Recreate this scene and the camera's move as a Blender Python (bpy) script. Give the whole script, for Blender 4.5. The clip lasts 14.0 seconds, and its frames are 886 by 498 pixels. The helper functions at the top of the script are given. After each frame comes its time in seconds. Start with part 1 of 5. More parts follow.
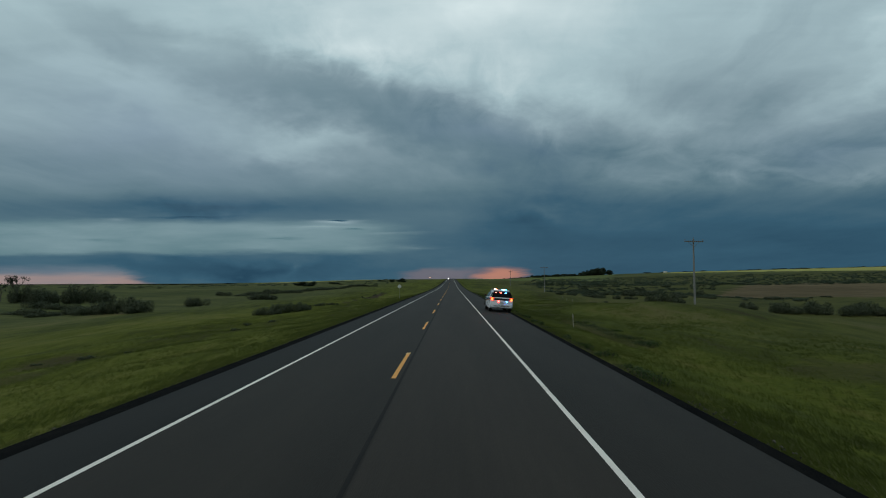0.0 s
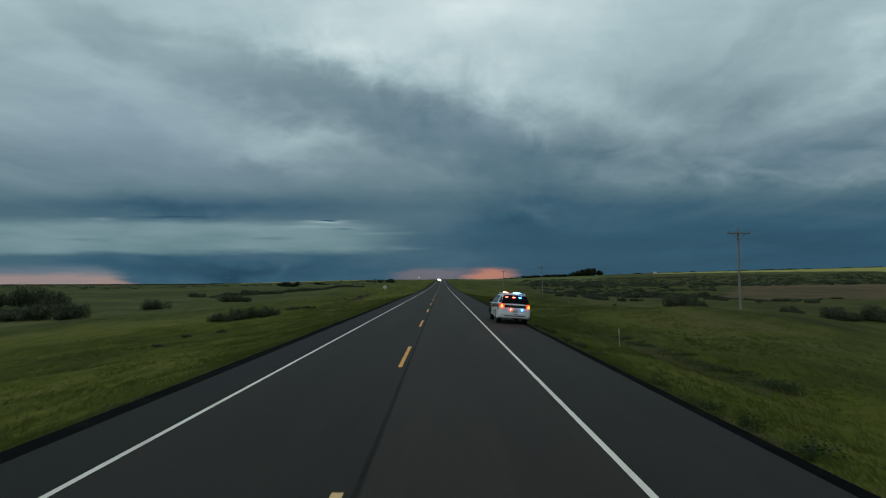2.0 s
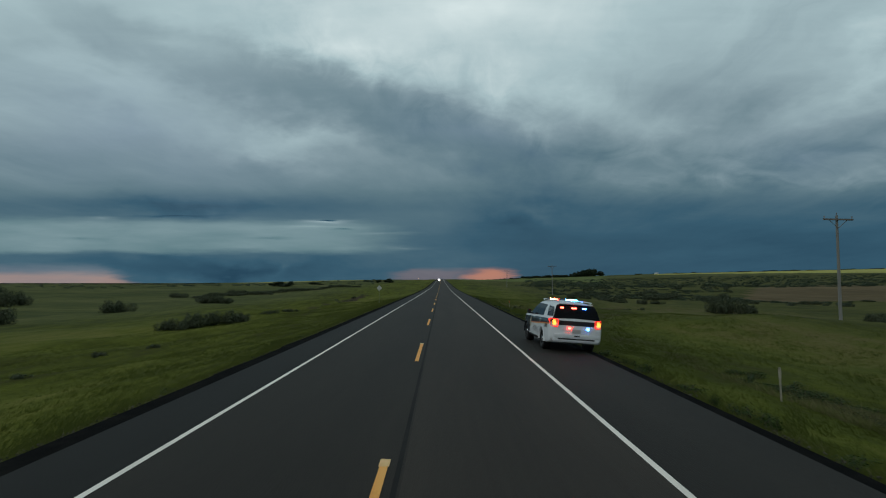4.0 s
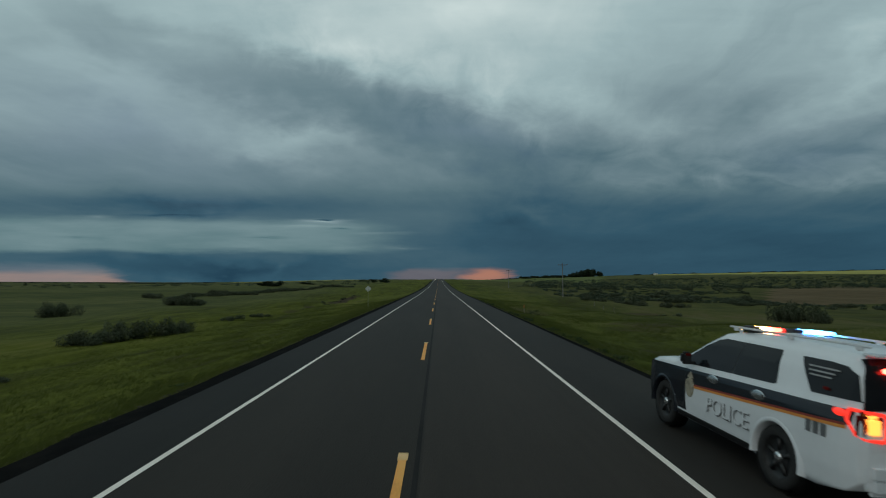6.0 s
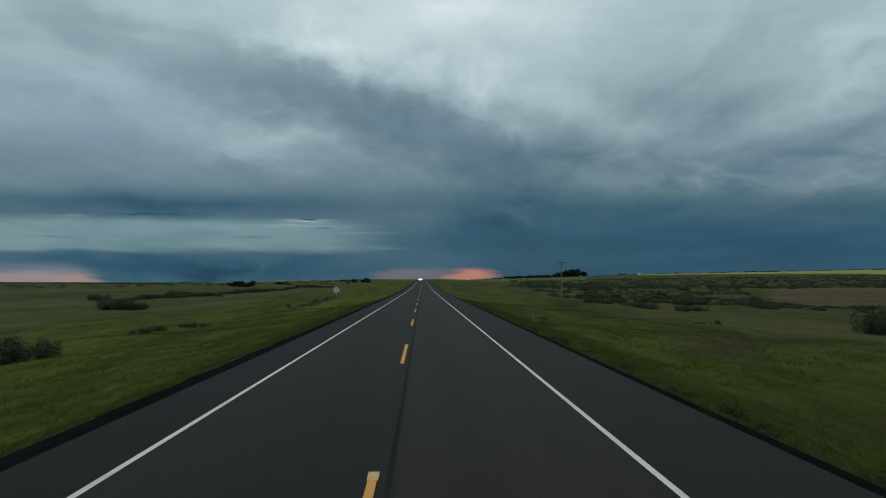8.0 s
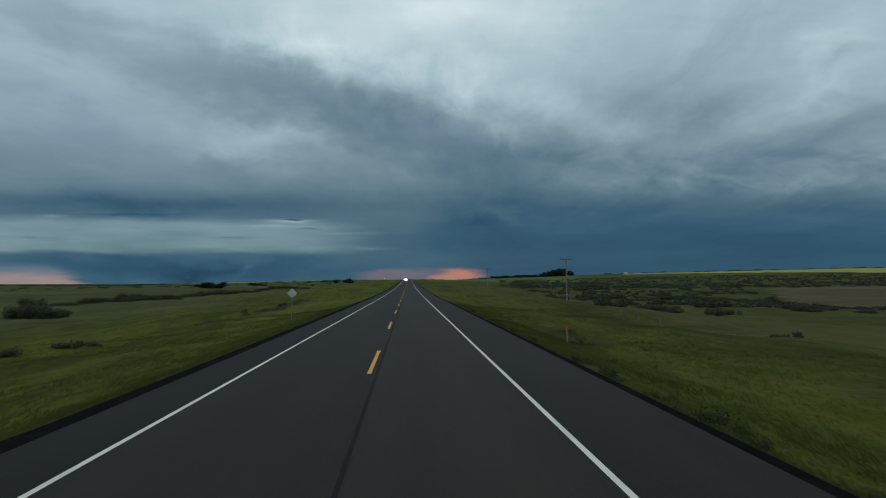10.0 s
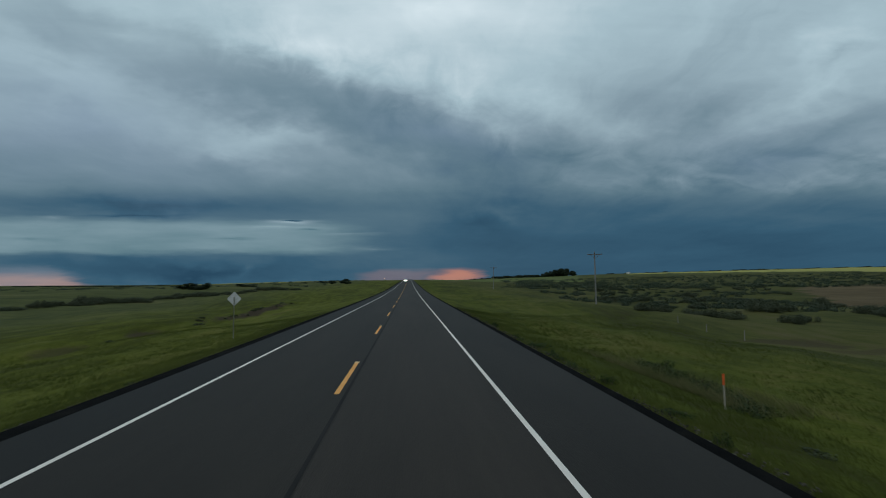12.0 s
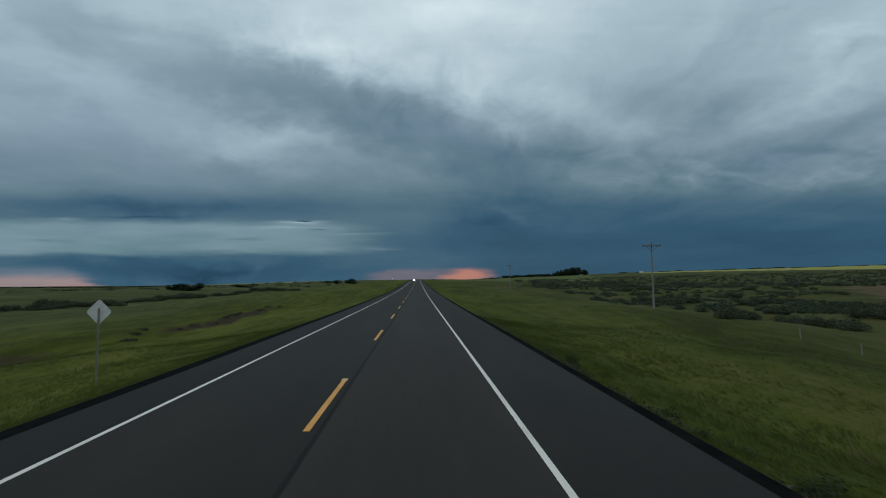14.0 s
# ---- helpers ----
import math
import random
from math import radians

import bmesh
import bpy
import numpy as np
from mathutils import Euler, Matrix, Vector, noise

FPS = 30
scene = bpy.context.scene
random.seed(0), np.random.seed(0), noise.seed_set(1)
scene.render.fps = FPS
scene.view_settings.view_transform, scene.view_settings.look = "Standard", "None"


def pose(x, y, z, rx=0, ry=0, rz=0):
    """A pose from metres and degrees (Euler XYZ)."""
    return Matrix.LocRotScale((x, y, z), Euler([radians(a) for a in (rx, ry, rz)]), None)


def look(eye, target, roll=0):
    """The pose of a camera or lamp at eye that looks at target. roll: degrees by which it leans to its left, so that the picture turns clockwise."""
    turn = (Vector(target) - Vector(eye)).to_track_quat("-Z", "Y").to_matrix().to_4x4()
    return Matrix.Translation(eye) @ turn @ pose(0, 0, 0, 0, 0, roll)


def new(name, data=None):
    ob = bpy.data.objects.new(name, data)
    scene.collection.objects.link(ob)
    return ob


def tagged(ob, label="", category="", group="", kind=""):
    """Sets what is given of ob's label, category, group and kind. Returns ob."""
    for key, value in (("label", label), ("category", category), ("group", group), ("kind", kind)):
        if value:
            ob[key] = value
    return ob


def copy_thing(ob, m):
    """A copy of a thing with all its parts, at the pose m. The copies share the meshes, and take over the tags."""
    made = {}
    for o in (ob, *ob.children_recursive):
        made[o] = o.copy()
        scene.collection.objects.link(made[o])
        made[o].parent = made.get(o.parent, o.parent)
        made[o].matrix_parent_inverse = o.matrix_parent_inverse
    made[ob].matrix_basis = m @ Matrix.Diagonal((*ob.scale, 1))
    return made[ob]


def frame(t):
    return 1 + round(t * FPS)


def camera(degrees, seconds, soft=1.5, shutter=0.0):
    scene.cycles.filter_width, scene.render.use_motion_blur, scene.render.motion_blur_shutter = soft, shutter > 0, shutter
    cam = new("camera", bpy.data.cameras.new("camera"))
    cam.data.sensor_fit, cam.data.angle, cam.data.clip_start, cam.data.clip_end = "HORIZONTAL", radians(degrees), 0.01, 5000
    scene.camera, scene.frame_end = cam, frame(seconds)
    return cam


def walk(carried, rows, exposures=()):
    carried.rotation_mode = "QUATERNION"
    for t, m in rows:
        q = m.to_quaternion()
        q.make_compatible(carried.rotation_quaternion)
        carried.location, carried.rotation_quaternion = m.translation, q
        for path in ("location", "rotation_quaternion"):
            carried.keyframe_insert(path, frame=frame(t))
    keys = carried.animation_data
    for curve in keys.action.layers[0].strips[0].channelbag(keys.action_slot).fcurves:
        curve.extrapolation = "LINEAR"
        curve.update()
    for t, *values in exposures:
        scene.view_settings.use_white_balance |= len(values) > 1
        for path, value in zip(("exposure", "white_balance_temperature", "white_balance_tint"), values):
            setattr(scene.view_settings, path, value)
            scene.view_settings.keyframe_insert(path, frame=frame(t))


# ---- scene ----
cam = camera(82.1, 14.0, soft=1.1, shutter=0.2)
PATH = [
    (0, 1.439, 1.559, 2.57, 93.687, 0.245, 1.018),
    (0.5, 1.405, 4.539, 2.57, 93.698, 0.243, 0.382),
    (1, 1.338, 7.550, 2.57, 93.708, 0.242, 0.000),
    (1.5, 1.248, 10.597, 2.57, 93.719, 0.240, -0.127),
    (2, 1.140, 13.684, 2.57, 93.730, 0.202, -0.127),
    (2.5, 1.024, 16.816, 2.57, 93.740, 0.163, -0.159),
    (3, 0.906, 19.996, 2.57, 93.751, 0.125, -0.191),
    (3.7, 0.734, 24.537, 2.57, 93.751, 0.044, -0.199),
    (4.5, 0.566, 29.862, 2.57, 93.751, -0.046, -0.211),
    (5.5, 0.420, 36.731, 2.57, 93.751, -0.150, -0.255),
    (6, 0.380, 40.257, 2.57, 93.751, -0.160, -0.509),
    (6.5, 0.373, 43.846, 2.57, 93.751, -0.165, -0.891),
    (7, 0.393, 47.498, 2.57, 93.751, -0.170, -1.400),
    (7.5, 0.437, 51.211, 2.57, 93.751, -0.150, -1.846),
    (8, 0.505, 54.986, 2.57, 93.751, -0.130, -2.291),
    (8.5, 0.597, 58.820, 2.57, 93.751, -0.045, -2.926),
    (9, 0.709, 62.713, 2.57, 93.751, 0.040, -3.560),
    (9.6, 0.857, 67.457, 2.57, 93.763, 0.098, -3.825),
    (10.4, 1.083, 73.900, 2.57, 93.780, 0.172, -3.909),
    (11.5, 1.407, 82.952, 2.57, 93.804, 0.260, -4.004),
    (12, 1.542, 87.130, 2.57, 93.814, 0.285, -3.814),
    (12.5, 1.659, 91.341, 2.57, 93.806, 0.310, -3.560),
    (13, 1.750, 95.578, 2.57, 93.798, 0.381, -3.307),
    (13.5, 1.806, 99.837, 2.57, 93.790, 0.425, -3.021),
    (14, 1.817, 104.111, 2.57, 93.782, 0.450, -2.799),
]
walk(cam, [(t, pose(*p)) for t, *p in PATH], [
    (0, -1.57, 6480, 8), (3, -1.57, 6560, 8), (5.5, -1.70, 6600, 6), (6.2, -1.78, 6600, 4.5), (7.2, -1.59, 6560, 7.5),
    (9, -1.57, 6430, 10), (11.5, -1.57, 6290, 11), (14, -1.57, 6310, 12)])


# ---- node helpers ----
def chain(tree):
    """Small arithmetic on sockets and numbers."""
    def put(node, n, value):
        if isinstance(value, (int, float)):
            node.inputs[n].default_value = value
        else:
            tree.links.new(value, node.inputs[n])

    def calc(op, a, b=0.0, clamp=False):
        node = tree.nodes.new("ShaderNodeMath")
        node.operation, node.use_clamp = op, clamp
        put(node, 0, a), put(node, 1, b)
        return node.outputs[0]

    return calc


def srgb(r, g, b):
    def lin(c):
        c /= 255
        return c / 12.92 if c <= 0.04045 else ((c + 0.055) / 1.055) ** 2.4
    return (lin(r), lin(g), lin(b), 1)


# ---- sky: a storm front at dusk, two clear gaps at the horizon ----
SKY_TILT = 3.75
# across, up, half width, half height, lean in degrees, strength
BANKS = [
    (0.058, 0.468, 0.667, 0.267, 0, 0.205),
    (-0.153, 0.407, 0.289, 0.117, -14, 0.12),
    (0.247, 0.290, 0.289, 0.089, -12, 0.1),
    (0.113, 0.323, 0.222, 0.067, -10, 0.05),
    (-0.031, 0.257, 0.333, 0.083, -16, -0.04),
    (0.191, 0.173, 0.289, 0.089, -14, -0.03),
    (-0.676, 0.301, 0.467, 0.133, -12, 0.09),
    (-0.253, 0.207, 0.300, 0.076, -13, 0.11),
    (-0.520, 0.081, 0.289, 0.024, 3, -0.04),
    (-0.420, -0.034, 0.500, 0.044, 0, -0.075),
]
SCUD = [
    (0.580, 0.273, 0.233, 0.083, 28, -0.07),
    (0.824, 0.334, 0.256, 0.056, 24, 0.07),
    (0.902, 0.407, 0.133, 0.028, 30, -0.05),
    (0.724, 0.212, 0.356, 0.067, 14, -0.04),
    (0.802, 0.129, 0.189, 0.029, 4, 0.06),
    (0.591, 0.132, 0.122, 0.022, -10, -0.04),
    (0.513, 0.118, 0.133, 0.022, -8, 0.04),
    (0.691, 0.143, 0.133, 0.024, 8, 0.04),
    (0.120, 0.055, 0.200, 0.080, 6, -0.06),
    (0.636, 0.023, 0.467, 0.089, 0, -0.02),
    (0.391, 0.123, 0.222, 0.044, -6, 0.03),
]
THIN = [
    (-0.496, 0.396, 0.22, 0.10, -14, 0.085),
    (-0.287, 0.400, 0.20, 0.09, -14, 0.06),
    (-0.350, 0.205, 0.26, 0.065, -8, 0.10),
    (0.873, 0.434, 0.24, 0.10, 20, 0.09),
    (0.873, 0.259, 0.22, 0.09, 14, -0.06),
    (0.402, 0.250, 0.15, 0.09, 0, 0.06),
    (0.185, 0.085, 0.12, 0.05, 0, 0.04),
    (-0.330, -0.030, 0.035, 0.035, 0, 0.05),
]
STREAKS = [
    (-0.480, 0.088, 0.720, 0.040, 0, -0.085),
    (-0.231, 0.054, 0.083, 0.010, 0, 0.24),
    (-0.270, 0.042, 0.133, 0.007, 0, 0.09),
    (-0.664, 0.062, 0.067, 0.007, 0, 0.08),
    (-0.070, 0.003, 0.078, 0.007, 0, 0.08),
    (-0.326, 0.022, 0.089, 0.005, 0, -0.12),
    (-0.209, 0.037, 0.050, 0.005, 0, -0.16),
    (-0.220, 0.058, 0.026, 0.0035, 0, -0.34),
    (-0.690, 0.020, 0.075, 0.008, 0, -0.11),
    (-0.114, 0.029, 0.100, 0.006, 0, 0.07),
    (-0.520, 0.067, 0.144, 0.004, 0, -0.08),
]


world = bpy.data.worlds.new("storm_sky")
scene.world = world
world.use_nodes = True
wt = world.node_tree
wt.nodes.clear()
calc = chain(wt)


def wnode(kind):
    return wt.nodes.new(kind)


coord = wnode("ShaderNodeTexCoord")
split = wnode("ShaderNodeSeparateXYZ")
wt.links.new(coord.outputs["Generated"], split.inputs[0])
dx, dy, dz = split.outputs
ct, st = math.cos(radians(SKY_TILT)), math.sin(radians(SKY_TILT))
ahead = calc("ADD", calc("MULTIPLY", dy, ct), calc("MULTIPLY", dz, st))
rise = calc("SUBTRACT", calc("MULTIPLY", dz, ct), calc("MULTIPLY", dy, st))
depth = calc("SQRT", calc("ADD", calc("MULTIPLY", ahead, ahead), 0.004))
across, up = calc("DIVIDE", dx, depth), calc("DIVIDE", rise, depth)

def vec(op, a, b=(0, 0, 0), c=(0, 0, 0)):
    node = wnode("ShaderNodeVectorMath")
    node.operation = op
    for n, value in enumerate((a, b, c)):
        if isinstance(value, tuple):
            node.inputs[n].default_value = value
        else:
            wt.links.new(value, node.inputs[n])
    return node.outputs[0]


def cloud_noise(vector, scale, detail, rough=0.55, warp=0.0):
    n = wnode("ShaderNodeTexNoise")
    n.inputs["Scale"].default_value, n.inputs["Detail"].default_value = scale, detail
    n.inputs["Roughness"].default_value, n.inputs["Distortion"].default_value = rough, warp
    wt.links.new(vector, n.inputs["Vector"])
    return n


def laid(vector, stretch, lean=0.0):
    node = wnode("ShaderNodeMapping")
    node.inputs["Scale"].default_value = (*stretch, 1)
    node.inputs["Rotation"].default_value = (0, 0, radians(lean))
    wt.links.new(vector, node.inputs[0])
    return node.outputs[0]


def ramp_up(value, a, b):
    node = wnode("ShaderNodeMapRange")
    node.interpolation_type = "SMOOTHSTEP"
    node.inputs["From Min"].default_value, node.inputs["From Max"].default_value = a, b
    wt.links.new(value, node.inputs["Value"])
    return node.outputs[0]


def swing(source, amount):
    """Noise about nought."""
    return calc("MULTIPLY", calc("SUBTRACT", source.outputs["Fac"], 0.5), amount)


plane_node = wnode("ShaderNodeCombineXYZ")
wt.links.new(across, plane_node.inputs[0]), wt.links.new(up, plane_node.inputs[1])
plane = plane_node.outputs[0]
slant = laid(plane, (1.0, 1.9), 17)
flat = laid(plane, (1.0, 7.0))
half = (0.5, 0.5, 0.5)
coarse = vec("SUBTRACT", cloud_noise(slant, 3.0, 4.0, 0.55).outputs["Color"], half)
tear = vec("SUBTRACT", cloud_noise(slant, 10.0, 6.0, 0.58).outputs["Color"], half)
bent = vec("MULTIPLY_ADD", coarse, (0.24, 0.16, 0.0), plane)
bent = vec("MULTIPLY_ADD", tear, (0.09, 0.075, 0.0), bent)
bent_parts = wnode("ShaderNodeSeparateXYZ")
wt.links.new(bent, bent_parts.inputs[0])
bent_u, bent_v = bent_parts.outputs[0], bent_parts.outputs[1]
ripple = vec("SUBTRACT", cloud_noise(flat, 5.0, 4.0, 0.6).outputs["Color"], half)
calm = vec("MULTIPLY_ADD", ripple, (0.14, 0.024, 0.0), plane)
parts = wnode("ShaderNodeSeparateXYZ")
wt.links.new(calm, parts.inputs[0])
low_u, low_v = parts.outputs[0], parts.outputs[1]


def patch(row, vector):
    a, b, ra, rb, lean, amount = row
    place = wnode("ShaderNodeMapping")
    place.vector_type = "TEXTURE"
    place.inputs["Location"].default_value = (a, b, 0)
    place.inputs["Rotation"].default_value = (0, 0, radians(lean))
    place.inputs["Scale"].default_value = (ra, rb, 1)
    wt.links.new(vector, place.inputs[0])
    soft = wnode("ShaderNodeTexGradient")
    soft.gradient_type = "QUADRATIC_SPHERE"
    wt.links.new(place.outputs[0], soft.inputs[0])
    return calc("MULTIPLY", soft.outputs["Fac"], amount)


level = wnode("ShaderNodeValToRGB")
level.color_ramp.interpolation = "EASE"
wt.links.new(calc("MULTIPLY", calc("ADD", up, 0.1), 1.6, True), level.inputs[0])
STEPS = [(0.0, 0.33), (0.16, 0.35), (0.28, 0.385), (0.41, 0.475), (0.59, 0.56), (0.77, 0.62), (1.0, 0.66)]
for n, (at, value) in enumerate(STEPS):
    stop = level.color_ramp.elements[n] if n < 2 else level.color_ramp.elements.new(at)
    stop.position, stop.color = at, (value, value, value, 1)
tone = level.outputs[0]
for row in BANKS + SCUD + THIN:
    tone = calc("ADD", tone, patch(row, bent))
# a long dark bank slanting down across the front, with a torn upper edge
slope = calc("SUBTRACT", calc("ADD", bent_v, calc("MULTIPLY", bent_u, 0.30)), 0.268)
bank = calc("MULTIPLY", ramp_up(slope, -0.14, -0.055), calc("SUBTRACT", 1.0, ramp_up(slope, 0.0, 0.05)))
bank = calc("MULTIPLY", bank, calc("MULTIPLY", ramp_up(bent_u, -0.9, -0.5), calc("SUBTRACT", 1.0, ramp_up(bent_u, 0.03, 0.38))))
tone = calc("SUBTRACT", tone, calc("MULTIPLY", bank, 0.085))
# the pale strip under the flat cloud base, and the rain curtain below it
strip_low = calc("MULTIPLY", ramp_up(low_v, -0.013, 0.002), calc("SUBTRACT", 1.0, ramp_up(calc("ADD", low_v, calc("MULTIPLY", low_u, 0.012)), 0.036, 0.060)))
strip_low = calc("MULTIPLY", strip_low, calc("SUBTRACT", 1.0, ramp_up(low_u, -0.22, -0.04)))
grain = cloud_noise(flat, 6.0, 5.0, 0.6, 0.2)
patchy = cloud_noise(laid(plane, (1.0, 3.0)), 3.2, 3.0, 0.5)
tone = calc("ADD", tone, calc("MULTIPLY", strip_low, calc("ADD", calc("ADD", 0.105, swing(grain, 0.16)), swing(patchy, 0.20))))
for row in STREAKS:
    tone = calc("ADD", tone, patch(row, calm))
storm = calc("MULTIPLY", calc("SUBTRACT", 1.0, ramp_up(up, 0.07, 0.22)), ramp_up(across, -0.05, 0.22))
tone = calc("SUBTRACT", tone, calc("MULTIPLY", storm, 0.04))
# torn edges and billows, calmer in the rain near the horizon
high = ramp_up(up, 0.02, 0.22)
# the cloud base is a flat sheet overhead: its rolls run away towards the front and close up there
sheet_depth = calc("ADD", calc("MAXIMUM", dz, 0.0), 0.09)
sheet_node = wnode("ShaderNodeCombineXYZ")
wt.links.new(calc("DIVIDE", calc("SUBTRACT", dx, calc("MULTIPLY", dy, 0.08)), sheet_depth), sheet_node.inputs[0])
wt.links.new(calc("DIVIDE", dy, sheet_depth), sheet_node.inputs[1])
sheet = vec("MULTIPLY_ADD", coarse, (0.5, 0.5, 0.0), sheet_node.outputs[0])
rolls = cloud_noise(laid(sheet, (1.0, 0.42)), 1.5, 8.0, 0.56, 0.35)
wisps = cloud_noise(laid(sheet, (1.0, 0.30)), 4.4, 7.0, 0.60, 0.6)
rough_part = calc("ADD", swing(rolls, 0.20), calc("MULTIPLY", swing(wisps, 0.10), calc("ADD", calc("MULTIPLY", ramp_up(across, -0.25, 0.3), 0.55), 0.45)))
# torn, knotted billows where the bright deck meets the dark bank
knot_zone = calc("MULTIPLY", calc("MULTIPLY", ramp_up(slope, -0.07, 0.0), calc("SUBTRACT", 1.0, ramp_up(slope, 0.06, 0.17))), calc("MULTIPLY", ramp_up(bent_u, -0.55, -0.2), calc("SUBTRACT", 1.0, ramp_up(bent_u, 0.15, 0.4))))
knots = cloud_noise(plane, 13.0, 6.0, 0.60, 0.8)
tone = calc("ADD", tone, calc("MULTIPLY", swing(knots, 0.20), knot_zone))
lumps = cloud_noise(laid(plane, (1.0, 2.4), -4), 8.0, 5.0, 0.55, 0.9)
lump_zone = calc("MULTIPLY", calc("MULTIPLY", ramp_up(up, 0.09, 0.14), calc("SUBTRACT", 1.0, ramp_up(up, 0.19, 0.27))), ramp_up(across, 0.10, 0.40))
tone = calc("ADD", tone, calc("MULTIPLY", swing(lumps, 0.20), lump_zone))
tone = calc("ADD", tone, calc("MULTIPLY", rough_part, calc("ADD", calc("MULTIPLY", high, 0.86), 0.14)))
tone = calc("ADD", tone, swing(cloud_noise(flat, 3.0, 5.0, 0.60, 0.3), 0.06))

tone = calc("ADD", calc("MULTIPLY", calc("SUBTRACT", tone, 0.47), 1.07), 0.475)
hue = wnode("ShaderNodeValToRGB")
HUES = [(0.22, (27, 56, 77)), (0.32, (54, 88, 108)), (0.42, (91, 117, 129)), (0.55, (127, 148, 158)), (0.70, (165, 187, 194)), (0.88, (210, 224, 227))]
for n, (at, rgb) in enumerate(HUES):
    stop = hue.color_ramp.elements[n] if n < 2 else hue.color_ramp.elements.new(at)
    stop.position, stop.color = at, srgb(*rgb)
wt.links.new(tone, hue.inputs[0])
colour = hue.outputs[0]
# a cooler violet cast where the high cloud thins
cast = wnode("ShaderNodeMix")
cast.data_type = "RGBA"
wt.links.new(calc("MULTIPLY", calc("ADD", patch((-0.62, 0.24, 0.60, 0.22, -12, 1.0), bent), calc("ADD", patch((0.75, 0.20, 0.40, 0.12, 8, 0.6), bent), patch((0.06, 0.225, 0.42, 0.12, -12, 0.8), bent))), 0.5, True), cast.inputs[0])
wt.links.new(colour, cast.inputs[6])
cast.inputs[7].default_value = srgb(120, 140, 161)
colour = cast.outputs[2]
# the strip of far sky under the cloud base is greener
teal = wnode("ShaderNodeMix")
teal.data_type = "RGBA"
wt.links.new(calc("MULTIPLY", strip_low, 0.30), teal.inputs[0])
wt.links.new(colour, teal.inputs[6])
teal.inputs[7].default_value = srgb(112, 146, 148)
colour = teal.outputs[2]
ahead_only = calc("GREATER_THAN", dy, 0.0)


def below(line, soft):
    """One under a line of the low sky, fading out over soft above it."""
    return calc("SUBTRACT", 1.0, ramp_up(calc("SUBTRACT", low_v, line), -soft, soft))


def gap(mask, strength, rgb):
    """A clear gap under the cloud base, lit by the low evening light."""
    blend = wnode("ShaderNodeMix")
    blend.data_type = "RGBA"
    wt.links.new(calc("MULTIPLY", calc("MULTIPLY", mask, strength), ahead_only), blend.inputs[0])
    wt.links.new(colour, blend.inputs[6])
    blend.inputs[7].default_value = srgb(*rgb)
    return blend.outputs[2]


# far left: a wedge that closes under the slanting edge of a rain curtain
edge = calc("MINIMUM", -0.0460, calc("SUBTRACT", -0.0490, calc("MULTIPLY", calc("ADD", low_u, 0.655), 0.27)))
wedge = calc("MULTIPLY", below(edge, 0.0085), calc("SUBTRACT", 1.0, ramp_up(low_u, -0.62, -0.535)))
veil = calc("MULTIPLY", below(calc("ADD", edge, 0.014), 0.008), calc("SUBTRACT", 1.0, ramp_up(low_u, -0.70, -0.60)))
colour = gap(veil, 0.28, (150, 150, 158))
colour = gap(wedge, calc("ADD", 0.38, swing(cloud_noise(flat, 4.0, 4.0, 0.55), 0.5)), (206, 160, 140))
# ahead: a dim pink part behind rain, then the bright orange part with a firm upper edge
edge = calc("MINIMUM", -0.0385, calc("ADD", -0.0385, calc("MULTIPLY", calc("ADD", low_u, 0.075), 0.25)))
dim = calc("MULTIPLY", below(edge, 0.006), calc("MULTIPLY", ramp_up(low_u, -0.135, -0.075), calc("SUBTRACT", 1.0, ramp_up(low_u, 0.02, 0.08))))
colour = gap(dim, 0.14, (214, 146, 126))
bright = calc("MULTIPLY", below(-0.0405, 0.0055), calc("MULTIPLY", ramp_up(low_u, 0.035, 0.085), calc("SUBTRACT", 1.0, ramp_up(low_u, 0.095, 0.150))))
colour = gap(bright, 0.48, (238, 150, 108))

nishita = wnode("ShaderNodeTexSky")
nishita.sky_type = "NISHITA"
nishita.sun_disc = False
nishita.sun_elevation, nishita.sun_rotation = radians(3), radians(8)
clear = wnode("ShaderNodeBackground")
clear.inputs["Strength"].default_value = 0.05
wt.links.new(nishita.outputs[0], clear.inputs[0])
clouds = wnode("ShaderNodeBackground")
# away from the clearing in the west the cloud is thicker and darker
west = calc("ADD", calc("MULTIPLY", calc("ADD", calc("MULTIPLY", dy, 1.6), 0.35, True), 0.40), 0.60)
wt.links.new(calc("MULTIPLY", west, 3.1), clouds.inputs["Strength"])
wt.links.new(colour, clouds.inputs[0])
cover = wnode("ShaderNodeMixShader")
cover.inputs[0].default_value = 0.995
wt.links.new(clear.outputs[0], cover.inputs[1]), wt.links.new(clouds.outputs[0], cover.inputs[2])
out = wnode("ShaderNodeOutputWorld")
wt.links.new(cover.outputs[0], out.inputs[0])

# the low evening light stays hidden behind the storm ahead
# added wide, weak lamp from behind left, to brighten the parked car
fill_sun = new("fill_sun", bpy.data.lights.new("fill_sun", "SUN"))
fill_sun.data.energy, fill_sun.data.angle, fill_sun.data.color = 1.5, radians(60), (1.0, 0.97, 0.93)
fill_sun.matrix_world = look((-34, -40, 38), (0, 0, 0))


